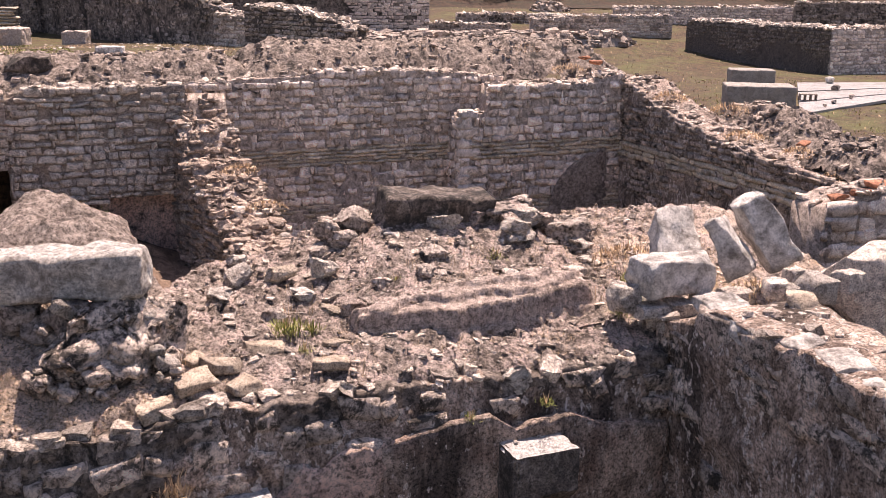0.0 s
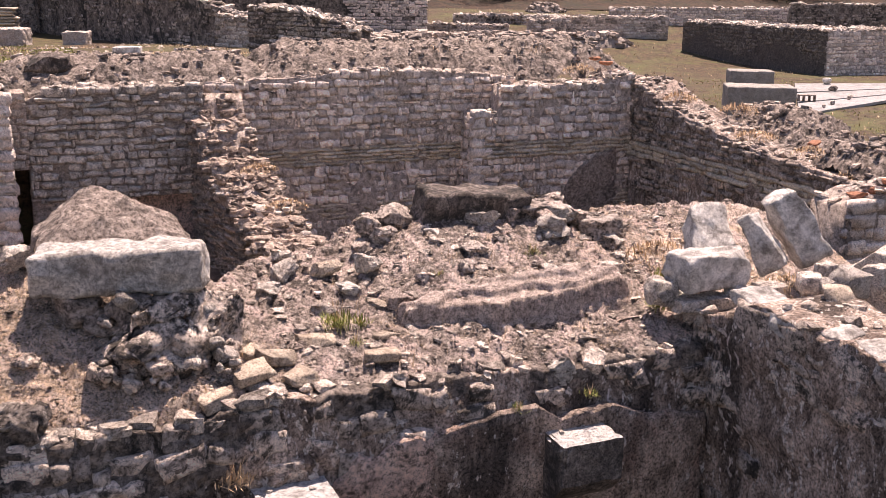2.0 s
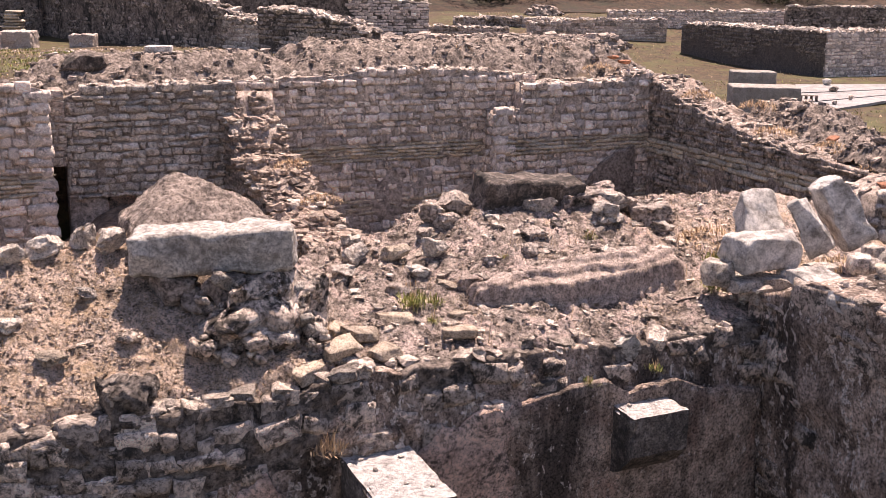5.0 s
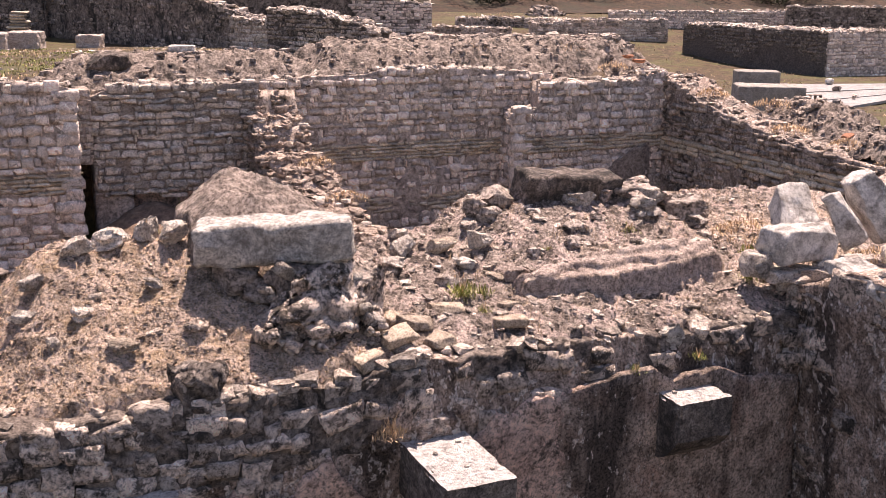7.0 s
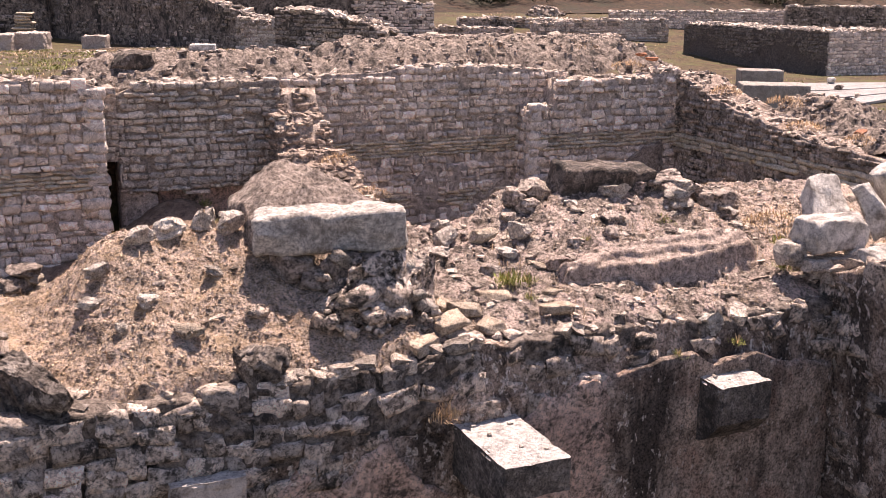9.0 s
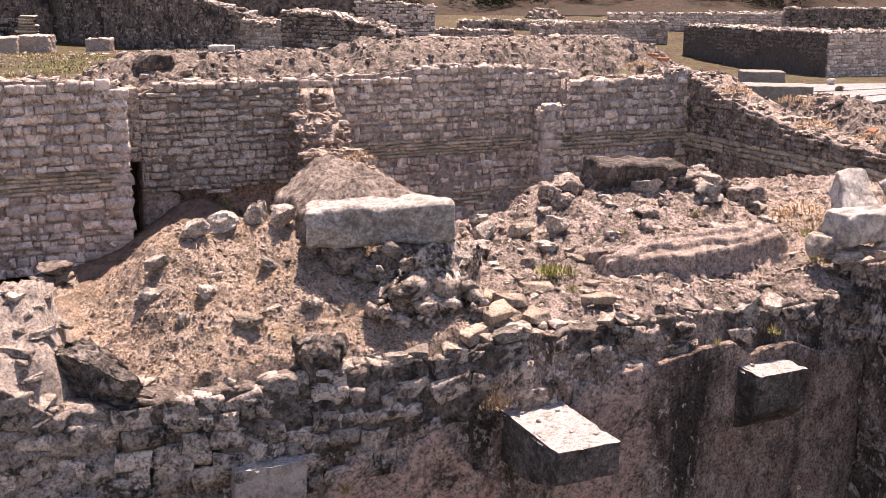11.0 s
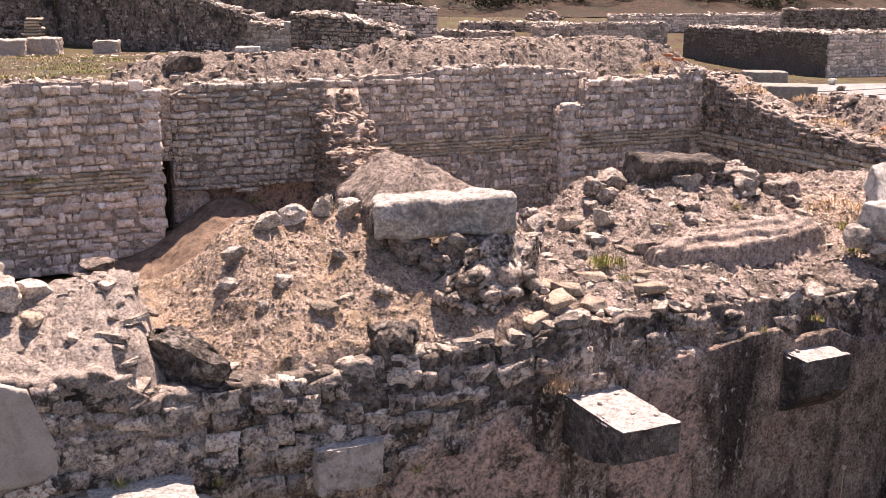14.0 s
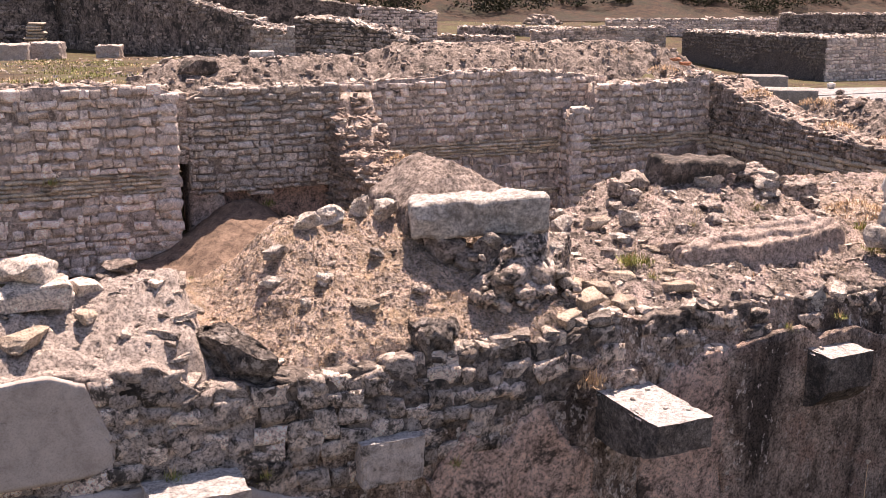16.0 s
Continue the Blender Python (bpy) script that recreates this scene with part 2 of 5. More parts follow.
M["rose_plaster"] = stony("pinkish mortar bed", (0.82, 0.61, 0.51), (0.66, 0.47, 0.385), (0.28, 0.19, 0.155), stain=(0.06, 0.05, 0.045), stain_at=0.57, stain_soft=0.05, stain_scale=2.4, vary=0, scale=7, bump=1.0, grain=26, grain_mix=0.75)
M["concrete"] = stony("roman concrete", (0.66, 0.575, 0.515), (0.50, 0.42, 0.37), (0.26, 0.21, 0.185), stain_at=0.66, stain_scale=3.0, vary=0, scale=16, bump=1.0, grain=40)
M["ledge"] = stony("reddish mortar", (0.64, 0.53, 0.475), (0.43, 0.345, 0.305), (0.15, 0.118, 0.104), stain_at=0.6, stain_scale=4, vary=0.2, scale=14, bump=1.0)
M["bright_stone"] = stony("fresh pale limestone", (0.80, 0.765, 0.73), (0.60, 0.565, 0.53), (0.26, 0.235, 0.215), stain_at=0.56, stain_scale=3.5, stain=(0.15, 0.132, 0.12), vary=0.1, scale=6, bump=1.0, grain=45, grain_mix=0.35)
M["slab_concrete"] = stony("brown weathered concrete", (0.52, 0.435, 0.38), (0.34, 0.275, 0.238), (0.13, 0.103, 0.088), stain_at=0.57, stain_scale=3.5, stain=(0.10, 0.083, 0.073), vary=0, scale=12, bump=1.0, grain=30)
M["plaster"] = stony("smooth old plaster", (0.51, 0.445, 0.40), (0.45, 0.39, 0.35), (0.37, 0.315, 0.28), stain_at=0.645, stain_soft=0.05, stain_scale=1.9, stain=(0.13, 0.11, 0.10), vary=0, scale=4, bump=0.2, grain_mix=0.18)
M["earth"] = stony("dry earth with straw", (0.55, 0.42, 0.29), (0.41, 0.30, 0.205), (0.24, 0.17, 0.12), stain=(0.33, 0.27, 0.22), stain_at=0.62, stain_scale=7.0, vary=0, scale=22, bump=1.0, grain=90)
M["rubble_ground"] = stony("rubbly ground", (0.48, 0.415, 0.365), (0.32, 0.265, 0.23), (0.14, 0.112, 0.098), stain=(0.36, 0.28, 0.2), stain_at=0.60, stain_scale=3.0, vary=0, scale=20, bump=1.0, grain=70)
M["crust"] = stony("black lichen crust on pale stone", (0.34, 0.29, 0.255), (0.17, 0.143, 0.125), (0.055, 0.046, 0.04), stain=(0.62, 0.545, 0.48), stain_at=0.565, stain_soft=0.03, stain_scale=4.0, vary=0, scale=10, bump=1.0, grain=26, grain_mix=0.7)
M["heap_core"] = stony("weathered masonry core", (0.42, 0.35, 0.305), (0.22, 0.178, 0.152), (0.07, 0.057, 0.049), stain_at=0.56, stain_soft=0.05, stain_scale=2.2, vary=0, scale=8, bump=1.0, grain=24, grain_mix=0.7)
M["joint"] = stony("dark weathered joints", (0.36, 0.30, 0.258), (0.19, 0.155, 0.133), (0.07, 0.057, 0.049), stain_at=0.56, stain_soft=0.05, stain_scale=2.2, vary=0, scale=8, bump=1.0, grain=24, grain_mix=0.65)
M["brown_wall"] = stony("brown weathered wall stone", (0.62, 0.52, 0.45), (0.43, 0.35, 0.30), (0.18, 0.142, 0.12), stain_at=0.56, stain_soft=0.05, stain_scale=3.0, vary=0.4, scale=9, bump=0.9)
M["far_brown"] = sooty("brown stained mortar", (0.50, 0.40, 0.345), (0.30, 0.232, 0.195), (0.13, 0.10, 0.084), soot=(0.06, 0.048, 0.042), soot_at=0.56, fleck_at=0.56)
M["quoin"] = stony("pale dressed quoin stone", (0.90, 0.79, 0.725), (0.74, 0.635, 0.575), (0.38, 0.315, 0.275), stain_at=0.60, stain_soft=0.05, stain=(0.13, 0.108, 0.095), stain_scale=3.0, vary=0.16, scale=8, bump=0.7)
M["crumb"] = stony("mortar crumbs", (0.54, 0.45, 0.385), (0.33, 0.268, 0.225), (0.13, 0.102, 0.084), stain_at=0.60, vary=0.5, island=True, scale=12, bump=0.8)
M["clod"] = stony("dry clods", (0.70, 0.55, 0.44), (0.50, 0.385, 0.30), (0.24, 0.178, 0.137), stain_at=0.64, vary=0.5, island=True, scale=14, bump=0.9)
M["clay"] = stony("brown clay", (0.27, 0.19, 0.142), (0.19, 0.13, 0.098), (0.10, 0.07, 0.054), stain_at=0.75, vary=0, scale=5, bump=0.6)
M["plain"] = stony("open ground of dry grass", (0.125, 0.083, 0.05), (0.072, 0.049, 0.031), (0.026, 0.019, 0.013), stain=(0.10, 0.10, 0.04), stain_at=0.54, stain_scale=0.35, vary=0, scale=3, bump=1.0, grain=14)
M["straw"] = stony("straw", (0.78, 0.58, 0.385), (0.61, 0.44, 0.285), (0.37, 0.26, 0.165), stain_at=0.9, vary=0.3, island=True, scale=3, bump=0)
M["leaf"] = stony("green weed", (0.34, 0.34, 0.11), (0.25, 0.265, 0.08), (0.15, 0.165, 0.05), stain_at=0.9, vary=0.4, island=True, scale=10, bump=0, rough=0.6)
M["dark_leaf"] = stony("dark scrub leaf", (0.055, 0.06, 0.025), (0.04, 0.042, 0.02), (0.02, 0.022, 0.012), stain_at=0.9, vary=0.4, island=True, scale=3, bump=0, rough=0.7)
M["slab"] = stony("pale paving slab", (0.33, 0.325, 0.325), (0.28, 0.275, 0.275), (0.20, 0.195, 0.195), stain_at=0.8, vary=0.05, scale=1.5, bump=0.15)
M["brick"] = stony("red brick", (0.45, 0.22, 0.14), (0.36, 0.165, 0.10), (0.22, 0.10, 0.07), stain_at=0.75, vary=0.25, scale=12)
M["grey_cement"] = stony("grey cement", (0.36, 0.33, 0.30), (0.29, 0.265, 0.24), (0.20, 0.18, 0.165), stain_at=0.75, vary=0, scale=3, bump=0.3)


# ---- builders ----
def mesh_of(name, verts, faces, mat, smooth=True):
    me = bpy.data.meshes.new(name)
    me.from_pydata([tuple(p) for p in np.asarray(verts, float).tolist()], [], [tuple(f) for f in np.asarray(faces).tolist()] if not isinstance(faces, list) else faces)
    me.materials.append(mat)
    if smooth:
        me.polygons.foreach_set("use_smooth", [True] * len(me.polygons))
    me.update()
    return me


def thing(name, label, category, group="", kind=""):
    """An empty at the plan's origin, turned with the plan, that parents the parts of one thing."""
    ob = tagged(new(name), label, category, group, kind)
    ob.matrix_world = G
    return ob


def part(name, me, parent, label="", m=None, kind=""):
    ob = tagged(new(name, me), label, kind=kind)
    ob.parent = parent
    if m is not None:
        ob.matrix_basis = m
    return ob


def cube_grid(n):
    """A unit cube whose faces have n by n quads: vertices and faces."""
    index, verts, faces = {}, [], []

    def vert(p):
        if p not in index:
            index[p] = len(verts)
            verts.append([c / n - 0.5 for c in p])
        return index[p]

    for axis in range(3):
        a, b = (axis + 1) % 3, (axis + 2) % 3
        for side in (0, n):
            for i in range(n):
                for j in range(n):
                    q = []
                    for di, dj in ((0, 0), (1, 0), (1, 1), (0, 1)):
                        p = [0, 0, 0]
                        p[axis], p[a], p[b] = side, i + di, j + dj
                        q.append(vert(tuple(p)))
                    faces.append(q if side else q[::-1])
    return np.array(verts), np.array(faces)


CUBES = {n: cube_grid(n) for n in (2, 3, 6, 10, 16, 28)}


def rock_verts(n, round_=0.3, rough=0.1, seed=0, freq=1.6):
    """A block of unit size: rounded by round_, then broken by noise."""
    v, f = CUBES[n]
    r = np.random.default_rng(seed)
    s = v / np.linalg.norm(v, axis=1)[:, None] * 0.56
    p = v * (1 - round_) + s * round_
    o = r.uniform(-50, 50, 3)
    d = np.stack([fbm(p[:, 0] * freq + o[0] + 31 * i, p[:, 1] * freq + o[1], p[:, 2] * freq + o[2], 4, i) for i in range(3)], 1)
    p = p + d * rough * 2
    if n >= 6:
        for _ in range(int(4 + 26 * round_)):
            nrm = r.normal(size=3)
            nrm /= np.linalg.norm(nrm)
            cut = r.uniform(0.36, 0.52)
            over = np.maximum(p @ nrm - cut, 0)
            p = p - over[:, None] * nrm * 0.95
        p = p + np.stack([fbm(p[:, 0] * 7 + o[0] + 17 * i, p[:, 1] * 7 + o[1], p[:, 2] * 7, 3, 5 + i) for i in range(3)], 1) * rough * 0.35
    return p, f


STONES = [rock_verts(3, 0.24, 0.16, 100 + i, 1.7) for i in range(24)]
FLATS = [rock_verts(3, 0.10, 0.15, 150 + i, 1.5) for i in range(20)]
CHIPS = [rock_verts(2, 0.22, 0.26, 200 + i, 1.4) for i in range(14)]


def stone_meshes(mat, tag):
    return [mesh_of(f"{tag}_{i}", v, f, mat) for i, (v, f) in enumerate(STONES)]


def patchy(seed, level, fx=0.8, fz=1.2):
    """Where stones show through: patches of uneven outline."""
    return lambda x, z: float(fbm(np.array(x * fx + seed), np.array(z * fz), 0.5, 4, seed)) + 0.25 * float(_hash(np.int64(x * 7), np.int64(z * 9), 3, seed)) > level


SHARED = {k: stone_meshes(M[k], k) for k in ("ashlar", "yellow", "rubble", "brick", "dark_stone", "white_stone", "black_stone", "spur_stone", "brown_wall", "quoin")}
for k in ("wall_pale", "dark_stone"):
    SHARED["flat_" + k] = [mesh_of(f"flat_{k}_{i}", v, f, M[k]) for i, (v, f) in enumerate(FLATS)]


def joined(name, items, mat, parent, label="", kind="stuff", lib=None, smooth=True):
    """Many small stones (4x4 matrices) as one mesh."""
    if not items:
        return None
    lib = lib or STONES
    vs, fs, n = [], [], 0
    for i, m in enumerate(items):
        v, f = lib[i % len(lib)]
        a = np.array(m)
        vs.append(v @ a[:3, :3].T + a[:3, 3])
        fs.append(f + n)
        n += len(v)
    return part(name, mesh_of(name, np.concatenate(vs), np.concatenate(fs), mat, smooth), parent, label, kind=kind)


def grid_mesh(name, us, vs, zf, mat, smooth=True):
    uu, vv = np.meshgrid(us, vs, indexing="ij")
    zz = zf(uu, vv)
    pts = np.stack([uu, vv, zz], -1).reshape(-1, 3)
    nu, nv = len(us), len(vs)
    i = np.arange(nu * nv).reshape(nu, nv)
    f = np.stack([i[:-1, :-1], i[1:, :-1], i[1:, 1:], i[:-1, 1:]], -1).reshape(-1, 4)
    return mesh_of(name, pts, f, mat, smooth)


def wall_core(name, length, thick, z0, top, mat, parent, step=0.075, amp=0.018, seed=0, top_amp=0.08, label="", dent=None):
    """The mortared body of a wall along local x from 0 to length, front face at y=0, thickness towards +y; top(x) gives its broken upper edge."""
    nx = max(3, int(length / step))
    xs = np.linspace(0, length, nx + 1)
    nz = max(3, int((float(np.max(top(xs))) - z0) / step))
    ny = max(2, int(thick / step))
    prof = [(0, k / nz) for k in range(nz + 1)] + [(k / ny, 1) for k in range(1, ny + 1)] + [(1, 1 - k / nz) for k in range(1, nz + 1)]
    prof = np.array(prof)
    t = top(xs)
    X = np.repeat(xs[:, None], len(prof), 1)
    Y = np.repeat(prof[None, :, 0], len(xs), 0) * thick
    Z = z0 + (t[:, None] - z0) * prof[None, :, 1]
    n1 = fbm(X * 3 + seed, Z * 3, Y * 3, 4, seed)
    n2 = fbm(X * 4 + seed + 9, Z * 4, Y * 4, 4, seed + 3)
    edge = prof[None, :, 1] ** 6
    Y2 = Y + n1 * amp * np.where(prof[None, :, 0] < 0.5, 1, -1) * 1.5
    if dent is not None:
        Y2 = Y2 + np.where(prof[None, :, 0] == 0, dent(X, Z), 0)
    Z2 = Z + n2 * top_amp * edge
    X2 = X + n2 * amp * 0.5 * ((xs > 0) & (xs < length))[:, None]
    pts = np.stack([X2, Y2, Z2], -1)
    m = len(prof)
    i = np.arange(len(xs) * m).reshape(len(xs), m)
    f = np.stack([i[:-1, :-1], i[1:, :-1], i[1:, 1:], i[:-1, 1:]], -1).reshape(-1, 4).tolist()
    f += [list(i[0, ::-1][::-1]), list(i[-1, ::-1])]
    return part(name, mesh_of(name, pts.reshape(-1, 3), f, mat), parent, label)


def lay(length, z0, top, course, width, seed, x0=0.0, bands=(), gap=0.016, depth=0.2, out=0.02, jitter=0.2, tilt=2.4, keep=None, skip=0.04):
    """Courses of face stones: (matrix, is_band). bands: (z from, z to, course height) of thin yellowish courses."""
    r = np.random.default_rng(seed)
    items, z = [], z0
    zmax = float(np.max(top(np.linspace(0, length, 50))))
    while z < zmax:
        band = next((b for b in bands if b[0] <= z < b[1]), None)
        h = band[2] if band else course * r.uniform(1 - jitter * 0.6, 1 + jitter * 0.6)
        x = x0 - r.uniform(0, width * 0.5)
        while x < length:
            w = (width * 1.5 if band else width) * r.uniform(1 - jitter * 1.6, 1 + jitter * 1.8)
            a, b = max(x, x0), min(x + w, length)
            cx, cz = (a + b) / 2, z + h / 2
            if b - a > 0.06 and cz + h * 0.25 < float(top(cx)) and (keep is None or keep(cx, cz)) and r.uniform() > (0 if band else skip):
                hh = h * (1 if band else r.uniform(0.66, 1.12))
                m = Matrix.Translation((cx, depth / 2 - out * r.uniform(0.1, 1.8), cz + (0 if band else r.normal(0, h * 0.07)))) @ Matrix.Rotation(radians(r.normal(0, tilt)), 4, "Y") \
                    @ Matrix.Rotation(radians(r.normal(0, tilt * 1.5)), 4, "Z") @ Matrix.Diagonal(((b - a - gap) * 1.04, depth, (hh - gap) * 1.06, 1))
                items.append((m, band is not None))
            x += w
        z += h
    return items


def pieces(items, name, meshes, frame_m, parent, limit=300, loose=None, mid=None):
    """The first pieces (nearest to mid along the wall) as objects of their own, the rest joined."""
    if mid is not None:
        items = sorted(items, key=lambda m: abs(m.translation.x - mid[0]) + abs(m.translation.z - mid[1]) * 1.5)
    for i, m in enumerate(items[:limit]):
        part(name, meshes[i % len(meshes)], parent, m=frame_m @ m)
    joined("stonework", [frame_m @ m for m in items[limit:]], loose, parent)


def masonry(name, label, p0, p1, z0, top, thick=0.6, course=0.155, width=0.24, seed=1, bands=(), mat="ashlar", core="mortar", limit=300, mid=None,
            keep=None, cap=0.5, jitter=0.4, out=0.04, x0=0.0, cap_size=0.2, ends=False, cap_mat="rubble_loose", tilt=2.4, dent=None, core_amp=0.018):
    """A ruined wall from p0 to p1 (its face to the right of that way seen from outside), with face stones and rubble on its top."""
    p0, p1 = Vector(p0), Vector(p1)
    length = (p1 - p0).length
    fm = Matrix.Translation((p0.x, p0.y, 0)) @ Matrix.Rotation(math.atan2(p1.y - p0.y, p1.x - p0.x), 4, "Z")
    root = thing(name, label, "wall", kind="structure")
    body = wall_core("wall_core", length, thick, z0, top, M[core], root, seed=seed, dent=dent, amp=core_amp)
    body.matrix_basis = fm
    items = lay(length, z0, top, course, width, seed, bands=bands, keep=keep, jitter=jitter, out=out, x0=x0, tilt=tilt)
    pieces([m for m, b in items if not b], "stone", SHARED[mat], fm, root, limit, M[{"ashlar": "ashlar_loose", "dark_stone": "dark_loose", "black_stone": "dark_loose", "spur_stone": "spur_loose", "brown_wall": "heap_loose"}.get(mat, "rubble_loose")], mid)
    pieces([m for m, b in items if b], "brick", SHARED["yellow"], fm, root, 150, M["yellow"], mid)
    if ends:
        for flip, xe in ((0, 0.0), (1, length)):
            em = fm @ Matrix.Translation((xe, thick if not flip else 0, 0)) @ Matrix.Rotation(radians(-90 if not flip else 90), 4, "Z")
            tz = float(top(xe))
            its = [m for m, b in lay(thick, z0, lambda x: np.full(np.shape(x), tz), course, width, seed + 5, jitter=jitter, out=out)]
            pieces(its, "stone", SHARED[mat], em, root, 80, M["ashlar_loose"], (0, tz))
    r = np.random.default_rng(seed + 77)
    caps = []
    for _ in range(int(length * thick * cap * 75)):
        x, y = r.uniform(0, length), r.uniform(0.0, thick)
        s = cap_size * (0.25 + 0.85 * r.uniform(0, 1) ** 2.2)
        caps.append(fm @ Matrix.Translation((x, y, float(top(x)) + s * 0.08)) @ Euler(r.normal(0, 0.25, 3) + np.array([0, 0, r.uniform(0, 6)])).to_matrix().to_4x4()
                    @ Matrix.Diagonal((s * r.uniform(0.8, 1.5), s * r.uniform(0.6, 1), s * r.uniform(0.25, 0.6), 1)))
    joined("rubble_top", caps, M[cap_mat], root, lib=CHIPS, smooth=False)
    return root


def boulder(name, label, u, v, z, size, yaw=0, mat="rubble", seed=1, n=10, round_=0.35, rough=0.12, rx=0, ry=0, category="stone", group="", freq=1.6):
    """One loose stone resting at (u, v), its underside at z."""
    p, f = rock_verts(n, round_, rough, seed, freq)
    ob = new(name, mesh_of(name, p, f, M[mat]))
    m = pose(0, 0, 0, rx, ry, yaw) @ Matrix.Diagonal((*size, 1))
    low = float(np.min((p @ np.array(m)[:3, :3].T)[:, 2]))
    ob.matrix_world = G @ Matrix.Translation((u, v, z - low - 0.02)) @ m
    return tagged(ob, label, category, group)


def pl(*pts):
    """A broken line as a function: pairs of (x, z)."""
    xs, zs = [p[0] for p in pts], [p[1] for p in pts]
    return lambda x: np.interp(x, xs, zs)


def ragged(f, amp, seed, freq=2.2):
    return lambda x: f(x) + amp * fbm(np.asarray(x, float) * freq + seed * 7.3, np.full(np.shape(x), seed * 1.7), 0, 4, seed)


# ---- ground: one sheet, with the sunken rooms in it ----
def ground_height(u, v):
    h = plateau(u, v) + 0.10 * fbm(u * 0.35, v * 0.35, 0, 5, 3) + 0.03 * fbm(u * 2.2, v * 2.2, 0, 3, 5)
    room = (u < 13.75) & (v < 22.15)
    front = room & (v < 7.9)
    h = np.where(room, 0.62 + 0.08 * fbm(u, v, 0, 4, 8) + 0.9 * ramp(-2.5, -9, u), h)
    h = np.where(front, 0.0, h)
    mound = 1.15 * np.exp(-((u - 0.9) / 1.5) ** 2 - ((v - 21.2) / 1.9) ** 2)
    return h + np.where(room & ~front, mound, 0)


def spaced(a, b, near0, near1, fine, coarse):
    out, x = [a], a
    while x < b:
        gap = fine if near0 < x < near1 else fine + coarse * min(1.0, max(near0 - x, x - near1) / 60)
        x += gap
        out.append(x)
    return out


us = sorted(spaced(-160, 260, -12, 45, 0.45, 14) + [13.74, 13.76])
vs = sorted(spaced(-60, 330, 5, 60, 0.45, 14) + [7.89, 7.91, 22.14, 22.16])
ground = tagged(new("ground", grid_mesh("ground", np.array(us), np.array(vs), ground_height, M["plain"])), "dry grassy ground with bare earth round the ruins", "ground", kind="structure")
ground.matrix_world = G

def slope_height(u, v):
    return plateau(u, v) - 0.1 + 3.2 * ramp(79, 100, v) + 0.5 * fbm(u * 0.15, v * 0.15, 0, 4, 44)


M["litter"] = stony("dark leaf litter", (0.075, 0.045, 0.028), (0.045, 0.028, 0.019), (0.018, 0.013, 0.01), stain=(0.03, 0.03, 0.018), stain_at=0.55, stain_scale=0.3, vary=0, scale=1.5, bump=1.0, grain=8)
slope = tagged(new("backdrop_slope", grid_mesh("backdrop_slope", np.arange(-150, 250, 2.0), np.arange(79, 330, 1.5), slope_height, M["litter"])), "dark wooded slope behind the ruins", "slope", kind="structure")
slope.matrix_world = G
clay_us, clay_vs = np.arange(-2.6, 4.0, 0.06), np.arange(17.4, 21.45, 0.06)
clay = tagged(new("earth_bank", grid_mesh("earth_bank", clay_us, clay_vs, lambda u, v: ground_height(u, v) - 0.25 + 0.34 * ramp(0.0, 0.8, u + 2.6) * ramp(0, 0.8, 4.0 - u) * ramp(17.4, 18.2, v)
              + 0.22 * fbm(u * 1.3, v * 1.3, 0, 5, 4), M["clay"])), "bank of bare reddish-brown clay against the wall", "earth", kind="structure")
clay.matrix_world = G


# ---- rubble terrace ----
def terrace_surface(u, v):
    h = terrace(u, v)
    d, own = cells(u * 6.5 + 0.6 * fbm(u * 3, v * 3, 0, 3, 1), v * 6.5, 1)
    d2, own2 = cells(u * 15, v * 15, 2)
    stone = ramp(0.2, 1.4, u + 0.6 * fbm(u * 1.2, v * 1.2, 0, 3, 9))
    soft = 1 - stone
    h = h + stone * (0.055 * np.minimum(d, 0.3) / 0.3 * (own * own + 0.15) + 0.025 * np.minimum(d2, 0.25) / 0.25 * own2)
    clod = ramp(0.05, 0.45, fbm(u * 2.4, v * 2.4, 0, 3, 21))
    h = h + soft * (0.06 * fbm(u * 6, v * 6, 0, 5, 12) + 0.16 * clod * np.minimum(d, 0.3) + 0.022 * np.minimum(d2, 0.3) * own2 / 0.3)
    return h + 0.06 * fbm(u * 1.7, v * 1.7, 0, 4, 2) + 0.018 * fbm(u * 18, v * 18, 0, 3, 6) + crumbs(u, v) - 0.14 * ramp(7.62, 7.5, v)


def crumbs(u, v):
    """Small angular crumbs that stand out of the surface."""
    d3, o3 = cells(u * 11 + fbm(u * 6, v * 6, 0, 2, 71), v * 13, 73)
    return 0.015 * np.minimum(d3, 0.25) / 0.25 * o3 * (0.35 + 0.65 * ramp(-0.2, 0.2, fbm(u * 1.3, v * 1.3, 0, 3, 75)))


M["terrace"] = stony("dry soil with crumbled mortar", (0.66, 0.54, 0.455), (0.40, 0.315, 0.258), (0.09, 0.069, 0.057), stain=(0.64, 0.455, 0.295), stain_at=0.575, stain_soft=0.12, stain_scale=2.2, vary=0,
                     scale=10, bump=1.0, grain=42, grain_mix=0.9, tint=(1.0, 0.86, 0.78), tint_at=0.5, tint_scale=3.0, relief=0.03)
M["terrace_crust"] = stony("weathered crust of broken mortar", (0.56, 0.47, 0.415), (0.31, 0.25, 0.215), (0.08, 0.064, 0.055), stain=(0.075, 0.061, 0.053), stain_at=0.55, stain_soft=0.05, stain_scale=3.2, vary=0,
                           scale=9, bump=1.0, grain=40, grain_mix=0.85, tint=(1.0, 0.84, 0.78), tint_at=0.52, tint_scale=2.4, relief=0.03)
tu, tv = np.arange(-3.4, 8.2, 0.022), np.arange(7.5, 11.8, 0.022)
